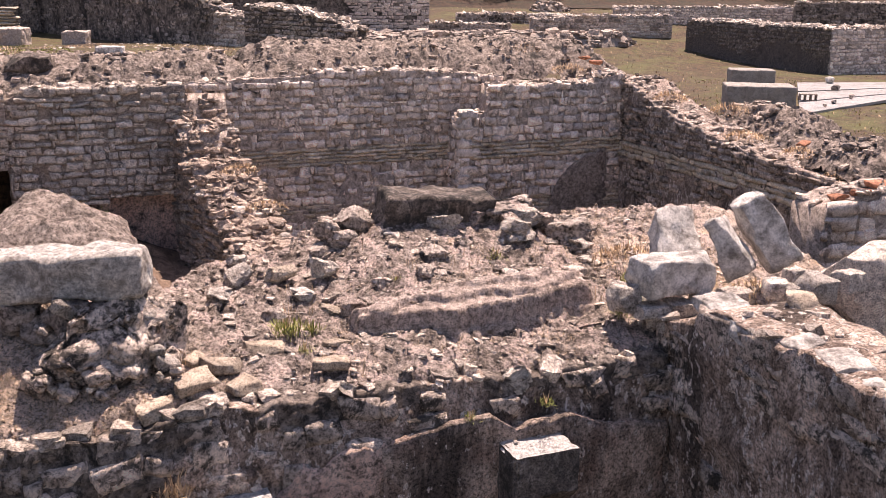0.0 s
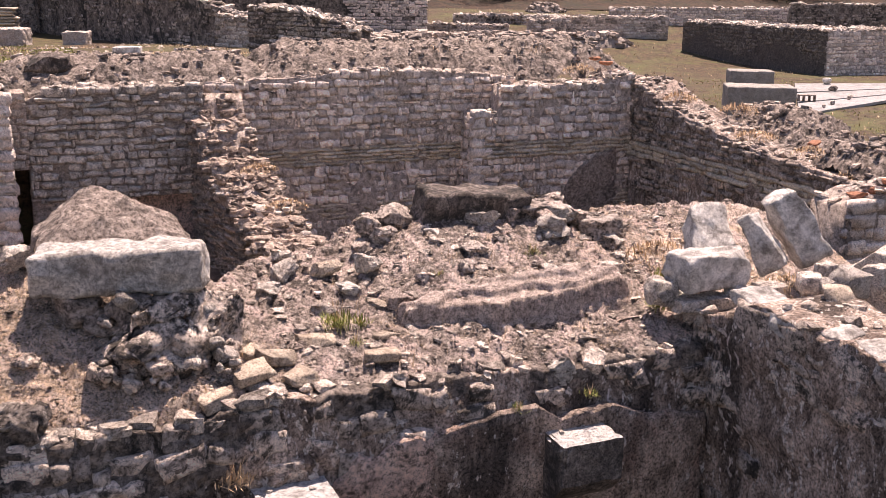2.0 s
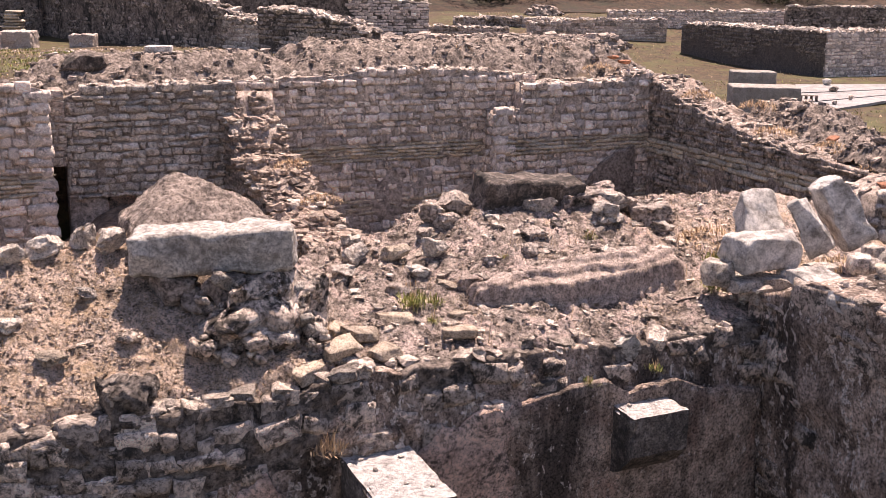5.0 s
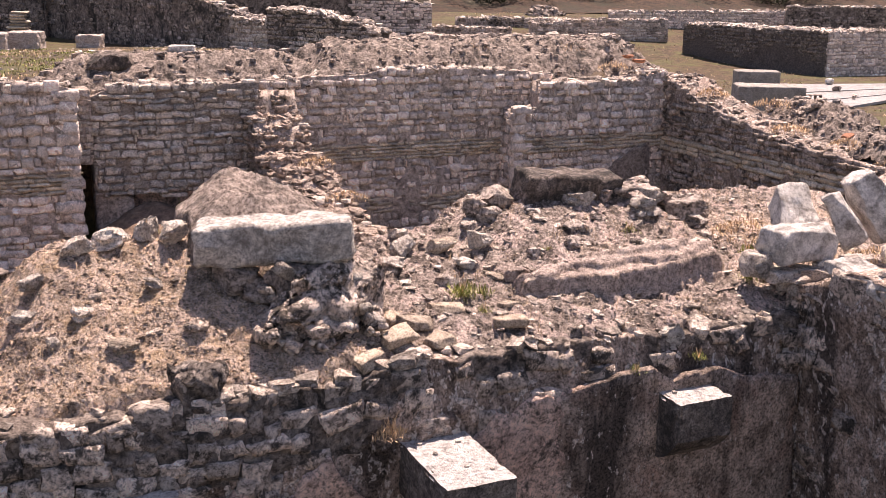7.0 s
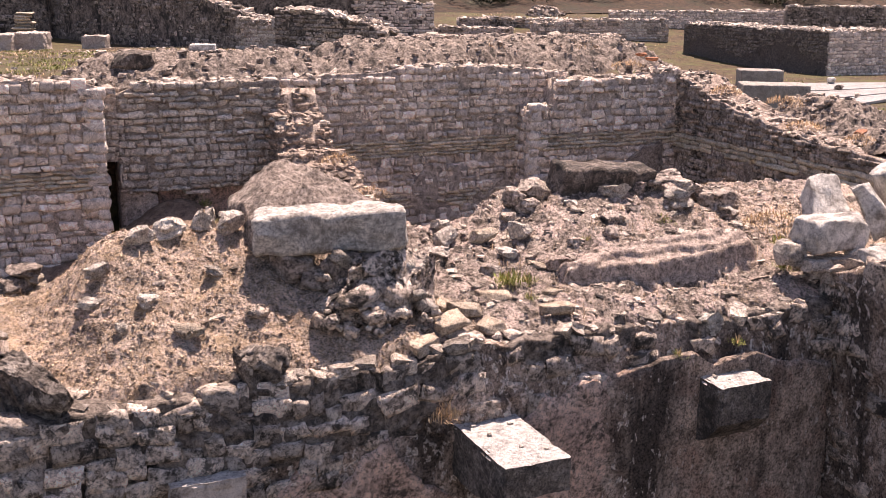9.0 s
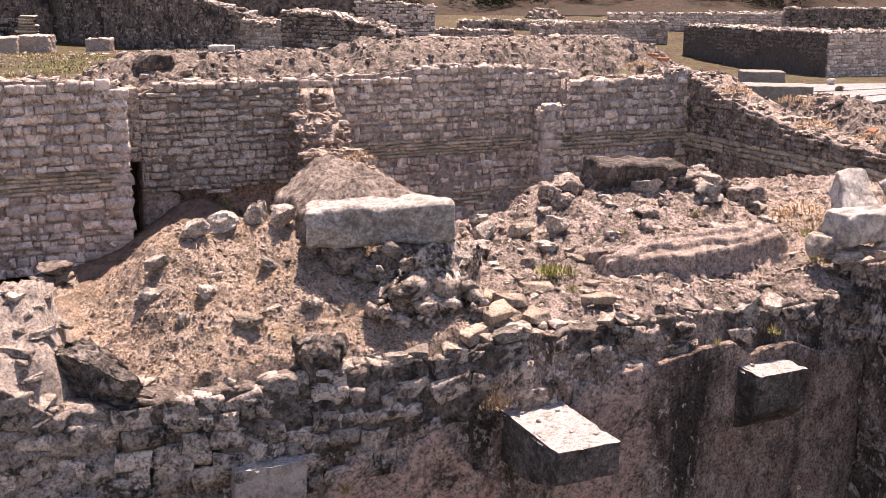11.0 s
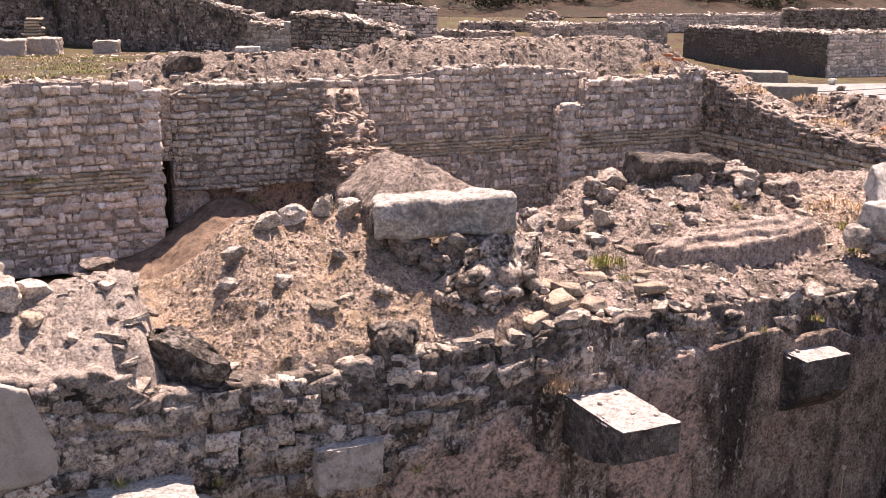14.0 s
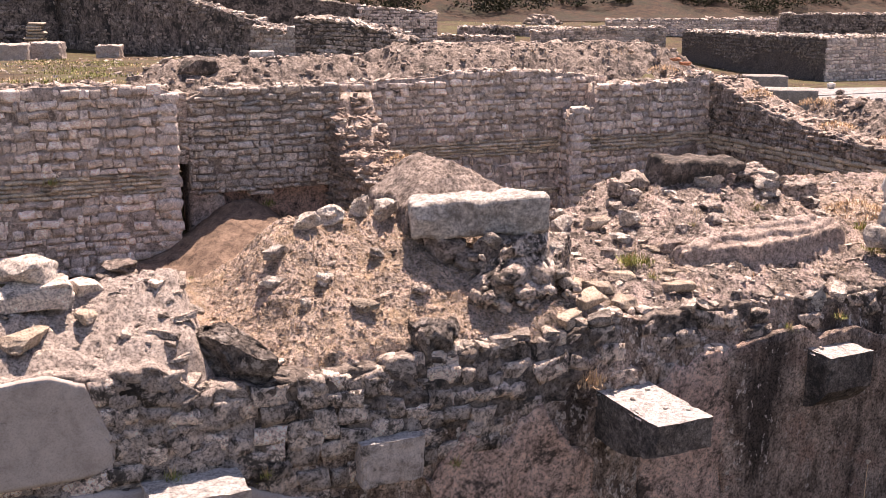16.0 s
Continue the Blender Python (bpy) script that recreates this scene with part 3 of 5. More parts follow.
terrace_me = grid_mesh("terrace_ground", tu, tv, terrace_surface, M["terrace"])
terrace_me.materials.append(M["terrace_crust"])
TU, TV = np.meshgrid(tu[:-1], tv[:-1], indexing="ij")
crusty = ramp(0.4, 1.4, TU) + 0.9 * fbm(TU * 1.7, TV * 1.7, 0, 5, 161) + 0.3 * fbm(TU * 9, TV * 9, 0, 3, 163) - 0.5 * ramp(5.2, 5.9, TU)
terrace_me.polygons.foreach_set("material_index", (crusty > 0.5).astype(int).reshape(-1).tolist())
terrace_ob = tagged(new("terrace_ground", terrace_me), "rubble-strewn terrace of broken mortar and dry soil", "ground", kind="structure")
terrace_ob.matrix_world = G

# ---- corbelled wall of the front room, and the wall that meets it ----
wall_front = thing("wall_front", "dark weathered rubble wall with remains of plaster", "wall", kind="structure")
FRONT_TOP = ragged(pl((-7, 3.45), (-3.5, 3.42), (-3.1, 3.12), (0, 3.10), (1.2, 3.18), (4, 3.10), (5.5, 3.14)), 0.07, 3, 3.5)


def batter(u, z):
    """How far the crumbled upper part of the wall leans back."""
    return 0.13 * ramp(2.55, 3.2, z) * (0.25 + 0.75 * ramp(-2.6, -1.2, u))


fx = np.arange(-7.0, 5.46, 0.025)
ft = FRONT_TOP(fx)
prof = np.concatenate([np.linspace(0, 1, 110), 1 + np.arange(1, 25) / 24.0])
FX = np.repeat(fx[:, None], len(prof), 1)
FZ = np.minimum(prof, 1)[None] * ft[:, None]
back_ = np.maximum(prof - 1, 0)[None] * 0.6
dd, oo = cells(FX * 5.0 + 0.5 * fbm(FX * 3, FZ * 3, 0, 3, 2), FZ * 6.5 + 0.5 * fbm(FX * 3 + 9, FZ * 3, 0, 3, 4), 17)
bare = ramp(-0.25, 0.2, fbm(FX * 0.9, FZ * 1.2, 0, 3, 19) + 0.3 * (FZ - 2.5) - 0.1 * FX * 0.3)
FY = 7.308 + batter(FX, FZ) + back_ - (back_ == 0) * (bare * 0.05 * np.minimum(dd, 0.22) / 0.22 * (0.3 + oo) + 0.035 * fbm(FX * 2.5, FZ * 2.5, 0, 5, 6) + 0.02 * fbm(FX * 14, FZ * 14, 0, 3, 8))
FZ = FZ + (back_ > 0) * (0.06 * fbm(FX * 5, back_ * 5, 0, 4, 5) + 0.05 * np.minimum(dd, 0.2)) - 0.10 * np.maximum(back_ - 0.25, 0)
fi = np.arange(FX.size).reshape(FX.shape)
ff = np.stack([fi[:-1, :-1], fi[1:, :-1], fi[1:, 1:], fi[:-1, 1:]], -1).reshape(-1, 4)
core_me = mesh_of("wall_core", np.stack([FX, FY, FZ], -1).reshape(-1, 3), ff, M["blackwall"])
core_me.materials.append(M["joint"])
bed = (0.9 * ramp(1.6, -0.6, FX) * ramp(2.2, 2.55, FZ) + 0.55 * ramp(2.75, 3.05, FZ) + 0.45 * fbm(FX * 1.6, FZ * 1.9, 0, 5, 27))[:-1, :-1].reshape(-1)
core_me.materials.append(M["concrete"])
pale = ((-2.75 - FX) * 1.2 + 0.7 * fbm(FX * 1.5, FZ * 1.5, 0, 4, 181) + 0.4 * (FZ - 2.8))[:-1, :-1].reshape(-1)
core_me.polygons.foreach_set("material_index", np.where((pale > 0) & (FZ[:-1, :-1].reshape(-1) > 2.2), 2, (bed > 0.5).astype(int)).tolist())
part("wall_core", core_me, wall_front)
rf = np.random.default_rng(12)
front_stones = []
zrow = 1.5
while zrow < 3.3:
    x = -6.0 + rf.uniform(0, 0.2)
    while x < 5.3:
        w, h = rf.uniform(0.13, 0.36), rf.uniform(0.13, 0.21)
        zc = zrow + rf.normal(0, 0.045)
        seen = zc > 2.45 or (x < -1.9) or (x < 0.4 and zc > 2.1)
        if zc < float(FRONT_TOP(x)) - 0.03 and seen and rf.uniform() < (0.92 if x < -0.4 else 0.6 if x < 2.4 else 0.25):
            front_stones.append(Matrix.Translation((x + w / 2, 7.30 + float(batter(x, zc)) + (0.034 if x < -0.6 else 0.036) + rf.normal(0, 0.012), zc)) @ Euler((rf.normal(0, 0.06), rf.normal(0, 0.14), rf.normal(0, 0.06))).to_matrix().to_4x4()
                                @ Matrix.Diagonal((w, 0.15, h, 1)))
        x += w * rf.uniform(0.98, 1.12)
    zrow += 0.17
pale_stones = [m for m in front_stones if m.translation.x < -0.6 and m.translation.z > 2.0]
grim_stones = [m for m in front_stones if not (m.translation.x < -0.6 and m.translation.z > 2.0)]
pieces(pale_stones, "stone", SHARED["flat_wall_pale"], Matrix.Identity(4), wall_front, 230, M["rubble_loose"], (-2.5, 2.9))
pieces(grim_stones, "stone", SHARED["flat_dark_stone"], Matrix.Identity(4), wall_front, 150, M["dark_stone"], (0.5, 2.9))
edge_stones = []
for _ in range(260):
    x, y = rf.uniform(-3.2, 5.3), rf.uniform(7.36, 7.85)
    s_ = 0.04 + 0.15 * rf.uniform() ** 2.4
    edge_stones.append(Matrix.Translation((x, y + float(batter(x, 3.2)) * 0.5, float(FRONT_TOP(x)) + 0.01)) @ Euler((rf.normal(0, 0.2), rf.normal(0, 0.2), rf.uniform(0, 6))).to_matrix().to_4x4()
                       @ Matrix.Diagonal((s_ * 1.3, s_, s_ * 0.6, 1)))
joined("rubble_top", edge_stones, M["rubble_loose"], wall_front, lib=CHIPS, smooth=False)
wall_side = masonry("wall_side", "dark weathered wall of the sunken room with pale stones on top", (5.42, 7.6), (5.42, 2.2), 0.0,
                    ragged(pl((0, 3.45), (0.5, 3.55), (0.8, 3.74), (5.4, 3.74)), 0.06, 5), thick=0.95, course=0.2, width=0.3, seed=17, mat="dark_stone", core="blackwall", limit=200,
                    mid=(1, 3.2), jitter=0.6, out=0.012, cap=0.12, cap_size=0.2, core_amp=0.06, keep=lambda x, z: z > 3.05 or (x < 0.9 and z > 2.6) or patchy(5, 0.12, 1.5, 1.8)(x, z))


def sheet(name, us_, z_low, top, v, thick, mat, parent, amp=0.012, seed=1, label=""):
    """A layer of plaster on a wall: ragged outline, real thickness."""
    nz = 26
    xs = np.arange(us_[0], us_[1] + 0.001, 0.04)
    tz = top(xs)
    lo = z_low(xs) if callable(z_low) else np.full(xs.shape, z_low)
    zz = lo[:, None] + (tz - lo)[:, None] * np.linspace(0, 1, nz)[None]
    xx = np.repeat(xs[:, None], nz, 1)
    side = np.minimum(xx - us_[0], us_[1] - xx)
    xx = xx + (side < 0.25) * 0.12 * fbm(zz * 3.5 + seed, xx * 0.5, 0, 4, seed + 2)
    yy = v - thick * (0.25 + 0.75 * ramp(0, 0.3, side)) + amp * fbm(xx * 3 + seed, zz * 3, 0, 4, seed)
    front = np.stack([xx, yy, zz], -1).reshape(-1, 3)
    back = front + np.array([0, thick + 0.03, 0])
    n = len(xs)
    i = np.arange(n * nz).reshape(n, nz)
    f = np.stack([i[:-1, :-1], i[1:, :-1], i[1:, 1:], i[:-1, 1:]], -1).reshape(-1, 4).tolist()
    k = n * nz
    rim = list(i[:, 0]) + list(i[-1, 1:]) + list(i[::-1, -1][1:]) + list(i[0, ::-1][1:-1])
    f += [[int(a), int(a + k), int(b + k), int(b)] for a, b in zip(rim, rim[1:] + rim[:1])]
    return part(name, mesh_of(name, np.concatenate([front, back]), f, M[mat]), parent, label)


sheet("plaster_patch", (-5.6, -3.86), 2.58, ragged(pl((-5.6, 3.45), (-4.3, 3.46), (-4.0, 3.36), (-3.92, 3.1), (-3.86, 2.65)), 0.03, 8, 5), 7.27, 0.05, "plaster", wall_front, 0.01, 3, "smooth pale grey plaster")
sheet("plaster_patch", (2.5, 5.38), 0.0, ragged(pl((2.5, 2.72), (2.9, 2.82), (3.5, 2.84), (3.75, 2.7), (4.3, 2.75), (4.6, 2.62), (5.38, 2.5)), 0.05, 4, 4), 7.27, 0.06, "streaked", wall_front, 0.02, 5, "blackened plaster")
sheet("plaster_patch", (-1.0, 0.8), 0.0, ragged(pl((-1.0, 1.95), (-0.5, 2.25), (0.2, 2.35), (0.8, 2.0)), 0.4, 6, 3), 7.265, 0.02, "rose_plaster", wall_front, 0.06, 9, "pinkish mortar bed")
sheet("plaster_patch", (-4.6, -1.9), 0.0, ragged(pl((-4.6, 2.42), (-3.3, 2.4), (-1.9, 1.9)), 0.06, 7, 3), 7.27, 0.06, "plaster", wall_front, 0.012, 4, "pale grey plaster")


sheet("plaster_patch", (1.45, 2.55), 0.0, ragged(pl((1.45, 2.3), (1.9, 2.66), (2.55, 2.7)), 0.25, 14, 4), 7.27, 0.02, "rose_plaster", wall_front, 0.05, 15, "rough brown mortar bed")


# ---- corbels ----
def corbel(label, u0, u1, v0, v1, ztop, h, nose, mat_top="corbel_top", seed=1, yaw=0.0, side="corbel_side"):
    """A block of stone that juts from the wall (v0 in the wall, v1 its front), with an undercut front."""
    vv, f = CUBES[28]
    p = vv + 0.5
    out = 1 - p[:, 1]
    lift = nose * np.clip((out - 0.45) / 0.55, 0, 1) ** 1.6
    z = ztop - h + p[:, 2] * h
    z = np.where(p[:, 2] < 0.5, z + lift * (1 - 2 * p[:, 2]) * h, z)
    q = np.stack([u0 + p[:, 0] * (u1 - u0), v1 + p[:, 1] * (v0 - v1), z], 1)
    worn = (np.sum(np.abs(vv) > 0.46, axis=1) >= 2)[:, None]
    bite = np.maximum(fbm(q[:, 0] * 7 + seed, q[:, 1] * 7, q[:, 2] * 7, 3, 9), 0)[:, None]
    q -= worn * bite * 0.045 * np.sign(vv) * np.array([1, 1, 0.5])
    q += 0.014 * np.stack([fbm(q[:, 0] * 9 + seed, q[:, 1] * 9, q[:, 2] * 9, 4, i) for i in range(3)], 1)
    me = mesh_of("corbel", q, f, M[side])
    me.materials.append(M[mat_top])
    # Upward faces take the pale top material, all others the side material.
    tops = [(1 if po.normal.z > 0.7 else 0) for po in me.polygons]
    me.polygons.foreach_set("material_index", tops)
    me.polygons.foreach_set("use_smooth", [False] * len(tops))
    ob = new("corbel", me)
    ob.matrix_world = G
    return tagged(ob, label, "corbel", "corbels of the front wall")


M["corbel_side"] = stony("dark corbel stone", (0.34, 0.295, 0.262), (0.18, 0.153, 0.136), (0.075, 0.064, 0.057), stain_at=0.52, stain_scale=3.5, vary=0, scale=7, bump=0.5)
M["corbel_pale"] = stony("weathered pale stone", (0.68, 0.60, 0.545), (0.55, 0.475, 0.425), (0.32, 0.27, 0.24), grain_mix=0.3, stain_at=0.58, stain_soft=0.06, stain_scale=3.0, stain=(0.07, 0.062, 0.056), vary=0, scale=7, bump=0.6)
corbel("long stone corbel with pale top and dark sides jutting from the wall", 0.86, 1.5, 7.5, 6.28, 2.51, 0.50, 0.38, seed=1)
corbel("short stone corbel with pale top and dark sides beside the corner", 3.56, 4.18, 7.5, 6.86, 2.6, 0.68, 0.42, seed=4)
corbel("broken corbel stub almost flush with the wall", -1.74, -1.12, 7.5, 7.12, 2.46, 0.42, 0.0, seed=7, side="corbel_pale")
corbel("pale broken corbel stone low in the wall", -3.65, -2.85, 7.5, 6.75, 2.44, 0.40, 0.4, seed=9, side="corbel_pale")

rc = np.random.default_rng(15)
for a, b, z in ((1.05, 6.95, 2.51), (1.2, 6.62, 2.51), (1.34, 7.1, 2.51), (1.0, 7.18, 2.51), (1.38, 6.5, 2.51), (3.7, 7.15, 2.6), (3.95, 7.2, 2.6), (3.8, 7.05, 2.6)):
    w = rc.uniform(0.025, 0.055)
    boulder("pebble", "small grey pebble lying on a corbel", a, b, z + 0.012, (w, w * 0.8, w * 0.6), rc.uniform(0, 90), "rubble", int(a * 100), 3, 0.3, 0.15, group="pebbles on the corbels")

# ---- walls round the sunken room behind ----
BAND = ((2.30, 2.72, 0.085),)
wall_left = masonry("wall_left", "coursed limestone wall with yellowish levelling courses", (-9.0, 20.9), (-0.42, 20.9), 0.7,
                    ragged(pl((0, 4.4), (6.8, 4.5), (8.3, 4.42), (8.58, 4.3)), 0.04, 21), thick=0.75, course=0.175, width=0.215, seed=23, jitter=0.4, bands=BAND, mid=(7.5, 3.0), cap=0.5)
lintel = wall_core("wall_core", 0.34, 0.6, 2.78, lambda x: np.full(np.shape(x), 4.25), M["mortar"], wall_left, step=0.08, seed=5)
lintel.matrix_basis = Matrix.Translation((-0.44, 21.36, 0))
pieces([m for m, b in lay(0.34, 2.8, lambda x: np.full(np.shape(x), 4.25), 0.15, 0.22, 14, jitter=0.4)], "stone", SHARED["rubble"], lintel.matrix_basis.copy(), wall_left)
jamb = wall_core("jamb", 0.5, 0.3, 0.7, lambda x: np.full(np.shape(x), 4.3), M["mortar"], wall_left, step=0.08, seed=6)
jamb.matrix_basis = Matrix.Translation((-0.44, 20.92, 0)) @ Matrix.Rotation(radians(90), 4, "Z")
wall_recess = masonry("wall_recess", "rough rubble wall set back beside the doorway, hollow beneath", (-0.12, 21.4), (3.3, 21.4), 2.1,
                      ragged(pl((0, 4.1), (0.6, 4.35), (3.42, 4.3)), 0.06, 25), thick=0.6, course=0.14, width=0.2, seed=29, mat="rubble", core="rubble_ground", jitter=0.5, mid=(1.6, 3.2), cap=0.5, out=0.05, tilt=5)
foot = wall_core("foot", 0.75, 0.5, 0.6, lambda x: 2.25 - 0.3 * np.asarray(x), M["mortar"], wall_recess, step=0.08, seed=4)
foot.matrix_basis = Matrix.Translation((-0.12, 21.43, 0))
hollow = wall_core("hollow_back", 3.4, 0.4, 0.6, lambda x: np.full(np.shape(x), 2.4), M["rose_plaster"], wall_recess, step=0.1, seed=9)
hollow.matrix_basis = Matrix.Translation((-0.1, 21.85, 0))
wall_far = masonry("wall_far", "tall coursed limestone wall with thin yellowish courses", (3.3, 21.8), (10.6, 21.8), 0.5,
                   ragged(pl((0, 4.3), (2.1, 4.38), (3.6, 4.5), (5.6, 4.42), (7.3, 4.25)), 0.04, 31), thick=0.8, course=0.165, width=0.185, seed=37, bands=((1.15, 1.55, 0.09), (2.42, 2.8, 0.08)),
                   mid=(3.4, 3.0), cap=0.6, jitter=0.42, tilt=3.5)
wall_pier = masonry("wall_pier", "projecting pier wall of coursed limestone", (9.26, 21.12), (13.45, 21.12), 0.5,
                    ragged(pl((0, 3.5), (0.65, 3.52), (0.75, 4.12), (3.2, 4.12), (3.7, 4.3), (4.2, 4.3)), 0.05, 41), thick=0.75, course=0.17, width=0.195, seed=43,
                    bands=((1.15, 1.55, 0.09), (2.42, 2.8, 0.09)), mid=(1.6, 3.0), cap=0.6, jitter=0.42, ends=True, tilt=3.5)
wall_right = masonry("wall_right", "long weathered wall with three yellowish brick courses", (13.4, 21.3), (13.4, 10.8), 0.5,
                     ragged(pl((0, 4.25), (1.3, 3.8), (3.7, 3.32), (5.8, 3.12), (7.1, 3.05), (10.5, 3.0)), 0.07, 47), thick=1.1, course=0.15, width=0.24, seed=53, mat="brown_wall", core="far_brown",
                     bands=((2.36, 2.72, 0.12),), mid=(3.0, 3.0), cap=0.35, jitter=0.5, cap_mat="heap_loose", keep=lambda x, z: z > 2.3 or patchy(9, 0.25)(x, z))
wall_stub = masonry("wall_stub", "end of a wall built of large pale ashlar blocks", (10.05, 10.4), (14.0, 10.4), 0.5,
                    ragged(pl((0, 3.5), (0.5, 3.72), (4, 3.8)), 0.04, 57), thick=0.8, course=0.2, width=0.36, seed=59, mid=(0.5, 3.4), cap=0.5)




def quoins(root, fm, x_edge, side, z0, z1, seed):
    """Larger dressed stones that bind a wall's corner, long and short in turn."""
    r = np.random.default_rng(seed)
    z, k = z0, 0
    while z < z1:
        h = r.uniform(0.17, 0.25)
        w = r.uniform(0.40, 0.52) if k % 2 else r.uniform(0.24, 0.34)
        part("quoin", SHARED["quoin"][k % 16], root, m=fm @ Matrix.Translation((x_edge + side * (w / 2 - 0.02), 0.085, z + h / 2)) @ Matrix.Rotation(radians(r.normal(0, 1.2)), 4, "Y") @ Matrix.Diagonal((w, 0.3, h * 1.02, 1)))
        z, k = z + h, k + 1


quoins(wall_left, Matrix.Translation((-9.0, 20.9, 0)), 8.58, -1, 0.9, 4.25, 171)
quoins(wall_pier, Matrix.Translation((9.26, 21.12, 0)), 0.0, 1, 0.6, 3.45, 173)


# Flat brown sheet stands in for the corner's arched hollow, its darkness coloured in.
sheet("plaster_patch", (11.3, 13.0), 0.55, ragged(pl((11.3, 1.0), (11.6, 1.7), (12.0, 2.2), (12.5, 2.5), (13.0, 2.6)), 0.06, 24, 4), 21.08, 0.05, "slab_concrete", wall_pier, 0.03, 25, "arched brown sheet in place of a hollow")
sheet("plaster_patch", (9.95, 11.35), 0.55, ragged(pl((9.95, 0.9), (10.6, 1.1), (11.35, 1.0)), 0.1, 27, 3), 21.1, 0.04, "rose_plaster", wall_pier, 0.03, 29, "rough mortar")
sheet("plaster_patch", (4.2, 9.25), 0.55, ragged(pl((4.2, 0.8), (5.0, 2.05), (6.2, 1.7), (7.4, 2.15), (8.4, 1.6), (9.25, 2.1)), 0.5, 33, 1.9), 21.79, 0.02, "mortar", wall_far, 0.06, 31, "mortar over the lower courses")

# ---- broken spur wall that steps down into the room ----
def spur_top(x):
    x = np.asarray(x, float) + 0.10 * np.sin(np.asarray(x, float) * 9)
    z = np.interp(x, [0, 0.35, 0.9, 2.2, 3.5, 5.4], [4.2, 3.6, 3.0, 2.5, 2.08, 1.8])
    k = z / 0.19
    return 0.19 * (np.floor(k) + ramp(0.55, 1.0, k - np.floor(k)))


def vault(x, z):
    """A small vaulted opening low in the spur's side."""
    inside = np.where(z < 1.5, np.abs(x - 3.6) < 0.62, (x - 3.6) ** 2 / 0.38 + (z - 1.5) ** 2 / 0.15 < 1)
    return 0.6 * inside


spur = masonry("wall_spur", "broken spur wall stepping down with weathered flat stones", (3.02, 21.5), (3.52, 16.1), 0.5, ragged(spur_top, 0.16, 61, 2.2), thick=1.12, course=0.1, width=0.27,
               seed=67, mat="spur_stone", limit=300, mid=(1.5, 2.9), jitter=0.6, out=0.05, cap=2.2, cap_size=0.22, cap_mat="spur_loose", tilt=6, dent=vault, keep=lambda x, z: float(vault(np.array(x), np.array(z))) == 0)
rs = np.random.default_rng(68)
spur_m = Matrix.Translation((3.02, 21.5, 0)) @ Matrix.Rotation(math.atan2(-5.4, 0.5), 4, "Z")
for k in range(150):
    x = rs.uniform(0.05, 4.6)
    y = rs.choice([rs.uniform(-0.02, 0.16), rs.uniform(0.95, 1.14), rs.uniform(0.1, 1.0)])
    w = rs.uniform(0.14, 0.34)
    part("flat_stone", SHARED["spur_stone" if k % 4 else "rubble"][k % 16], spur, m=spur_m @ Matrix.Translation((x, y, float(spur_top(x)) + rs.uniform(-0.16, 0.02))) @ Euler((rs.normal(0, 0.05), rs.normal(0, 0.05), rs.uniform(0, 6))).to_matrix().to_4x4()
         @ Matrix.Diagonal((w, w * rs.uniform(0.6, 0.9), w * rs.uniform(0.25, 0.5), 1)))

# ---- masses on the far wall's top ----
def heap(name, label, u0, u1, v0, v1, top, seed, mat="rubble_ground", chips=300, size=0.16, foot=1.0, category="rubble heap", step=0.06, kind="structure"):
    """A low heap of broken masonry over a rectangle of the plan."""
    uu, vv = np.arange(u0, u1, step), np.arange(v0, v1, step)
    base = top - foot

    def zf(u, v):
        e = np.minimum(np.minimum(u - u0, u1 - u), np.minimum(v - v0, v1 - v))
        e = e + 0.12 * fbm(u * 2, v * 2, 0, 3, seed)
        d, own = cells(u * 5, v * 5, seed)
        return base + foot * ramp(-0.05, 1.1, e) ** 0.55 + 0.12 * fbm(u * 1.6, v * 1.6, 0, 4, seed) + 0.11 * own * np.minimum(d, 0.3) / 0.3 + 0.06 * fbm(u * 6, v * 6, 0, 4, seed + 2)
    root = thing(name, label, category, kind=kind)
    part("mass", grid_mesh("mass", uu, vv, zf, M[mat]), root)
    r = np.random.default_rng(seed)
    its = []
    cu, cv = r.uniform(u0 + 0.05, u1 - 0.05, chips), r.uniform(v0 + 0.05, v1 - 0.05, chips)
    cz = zf(cu, cv)
    for a, b, z in zip(cu, cv, cz):
        s = size * (0.25 + 0.9 * r.uniform() ** 2.5)
        its.append(Matrix.Translation((a, b, z - s * 0.02)) @ Euler(r.uniform(-0.2, 0.2, 3) + np.array([0, 0, r.uniform(0, 6)])).to_matrix().to_4x4()
                   @ Matrix.Diagonal((s * 1.2, s, s * r.uniform(0.4, 0.7), 1)))
    joined("loose_stones", its, M["heap_loose"], root, lib=CHIPS, smooth=False)
    return root


heap("rubble_bank", "rubble core of the far wall, weathered and overgrown", 4.6, 13.9, 21.95, 25.2, 4.93, 71, mat="heap_core", chips=800, size=0.13, foot=0.8)
heap("rubble_bank", "rubble core behind the recessed wall", -1.0, 5.2, 21.75, 24.6, 4.76, 73, mat="heap_core", chips=420, foot=0.75)
heap("rubble_bank", "rubble along the top of the long wall", 13.8, 15.9, 10.6, 21.2, 3.38, 75, mat="heap_core", chips=450, foot=0.9)
heap("rubble_bank", "weathered lump of masonry standing on the long wall", 13.6, 15.6, 13.2, 15.2, 3.72, 78, mat="heap_core", chips=240, foot=0.7)
heap("rubble_bank", "weathered lump of masonry standing on the long wall", 14.2, 16.4, 16.2, 19.4, 3.85, 79, mat="heap_core", chips=300, foot=0.9)
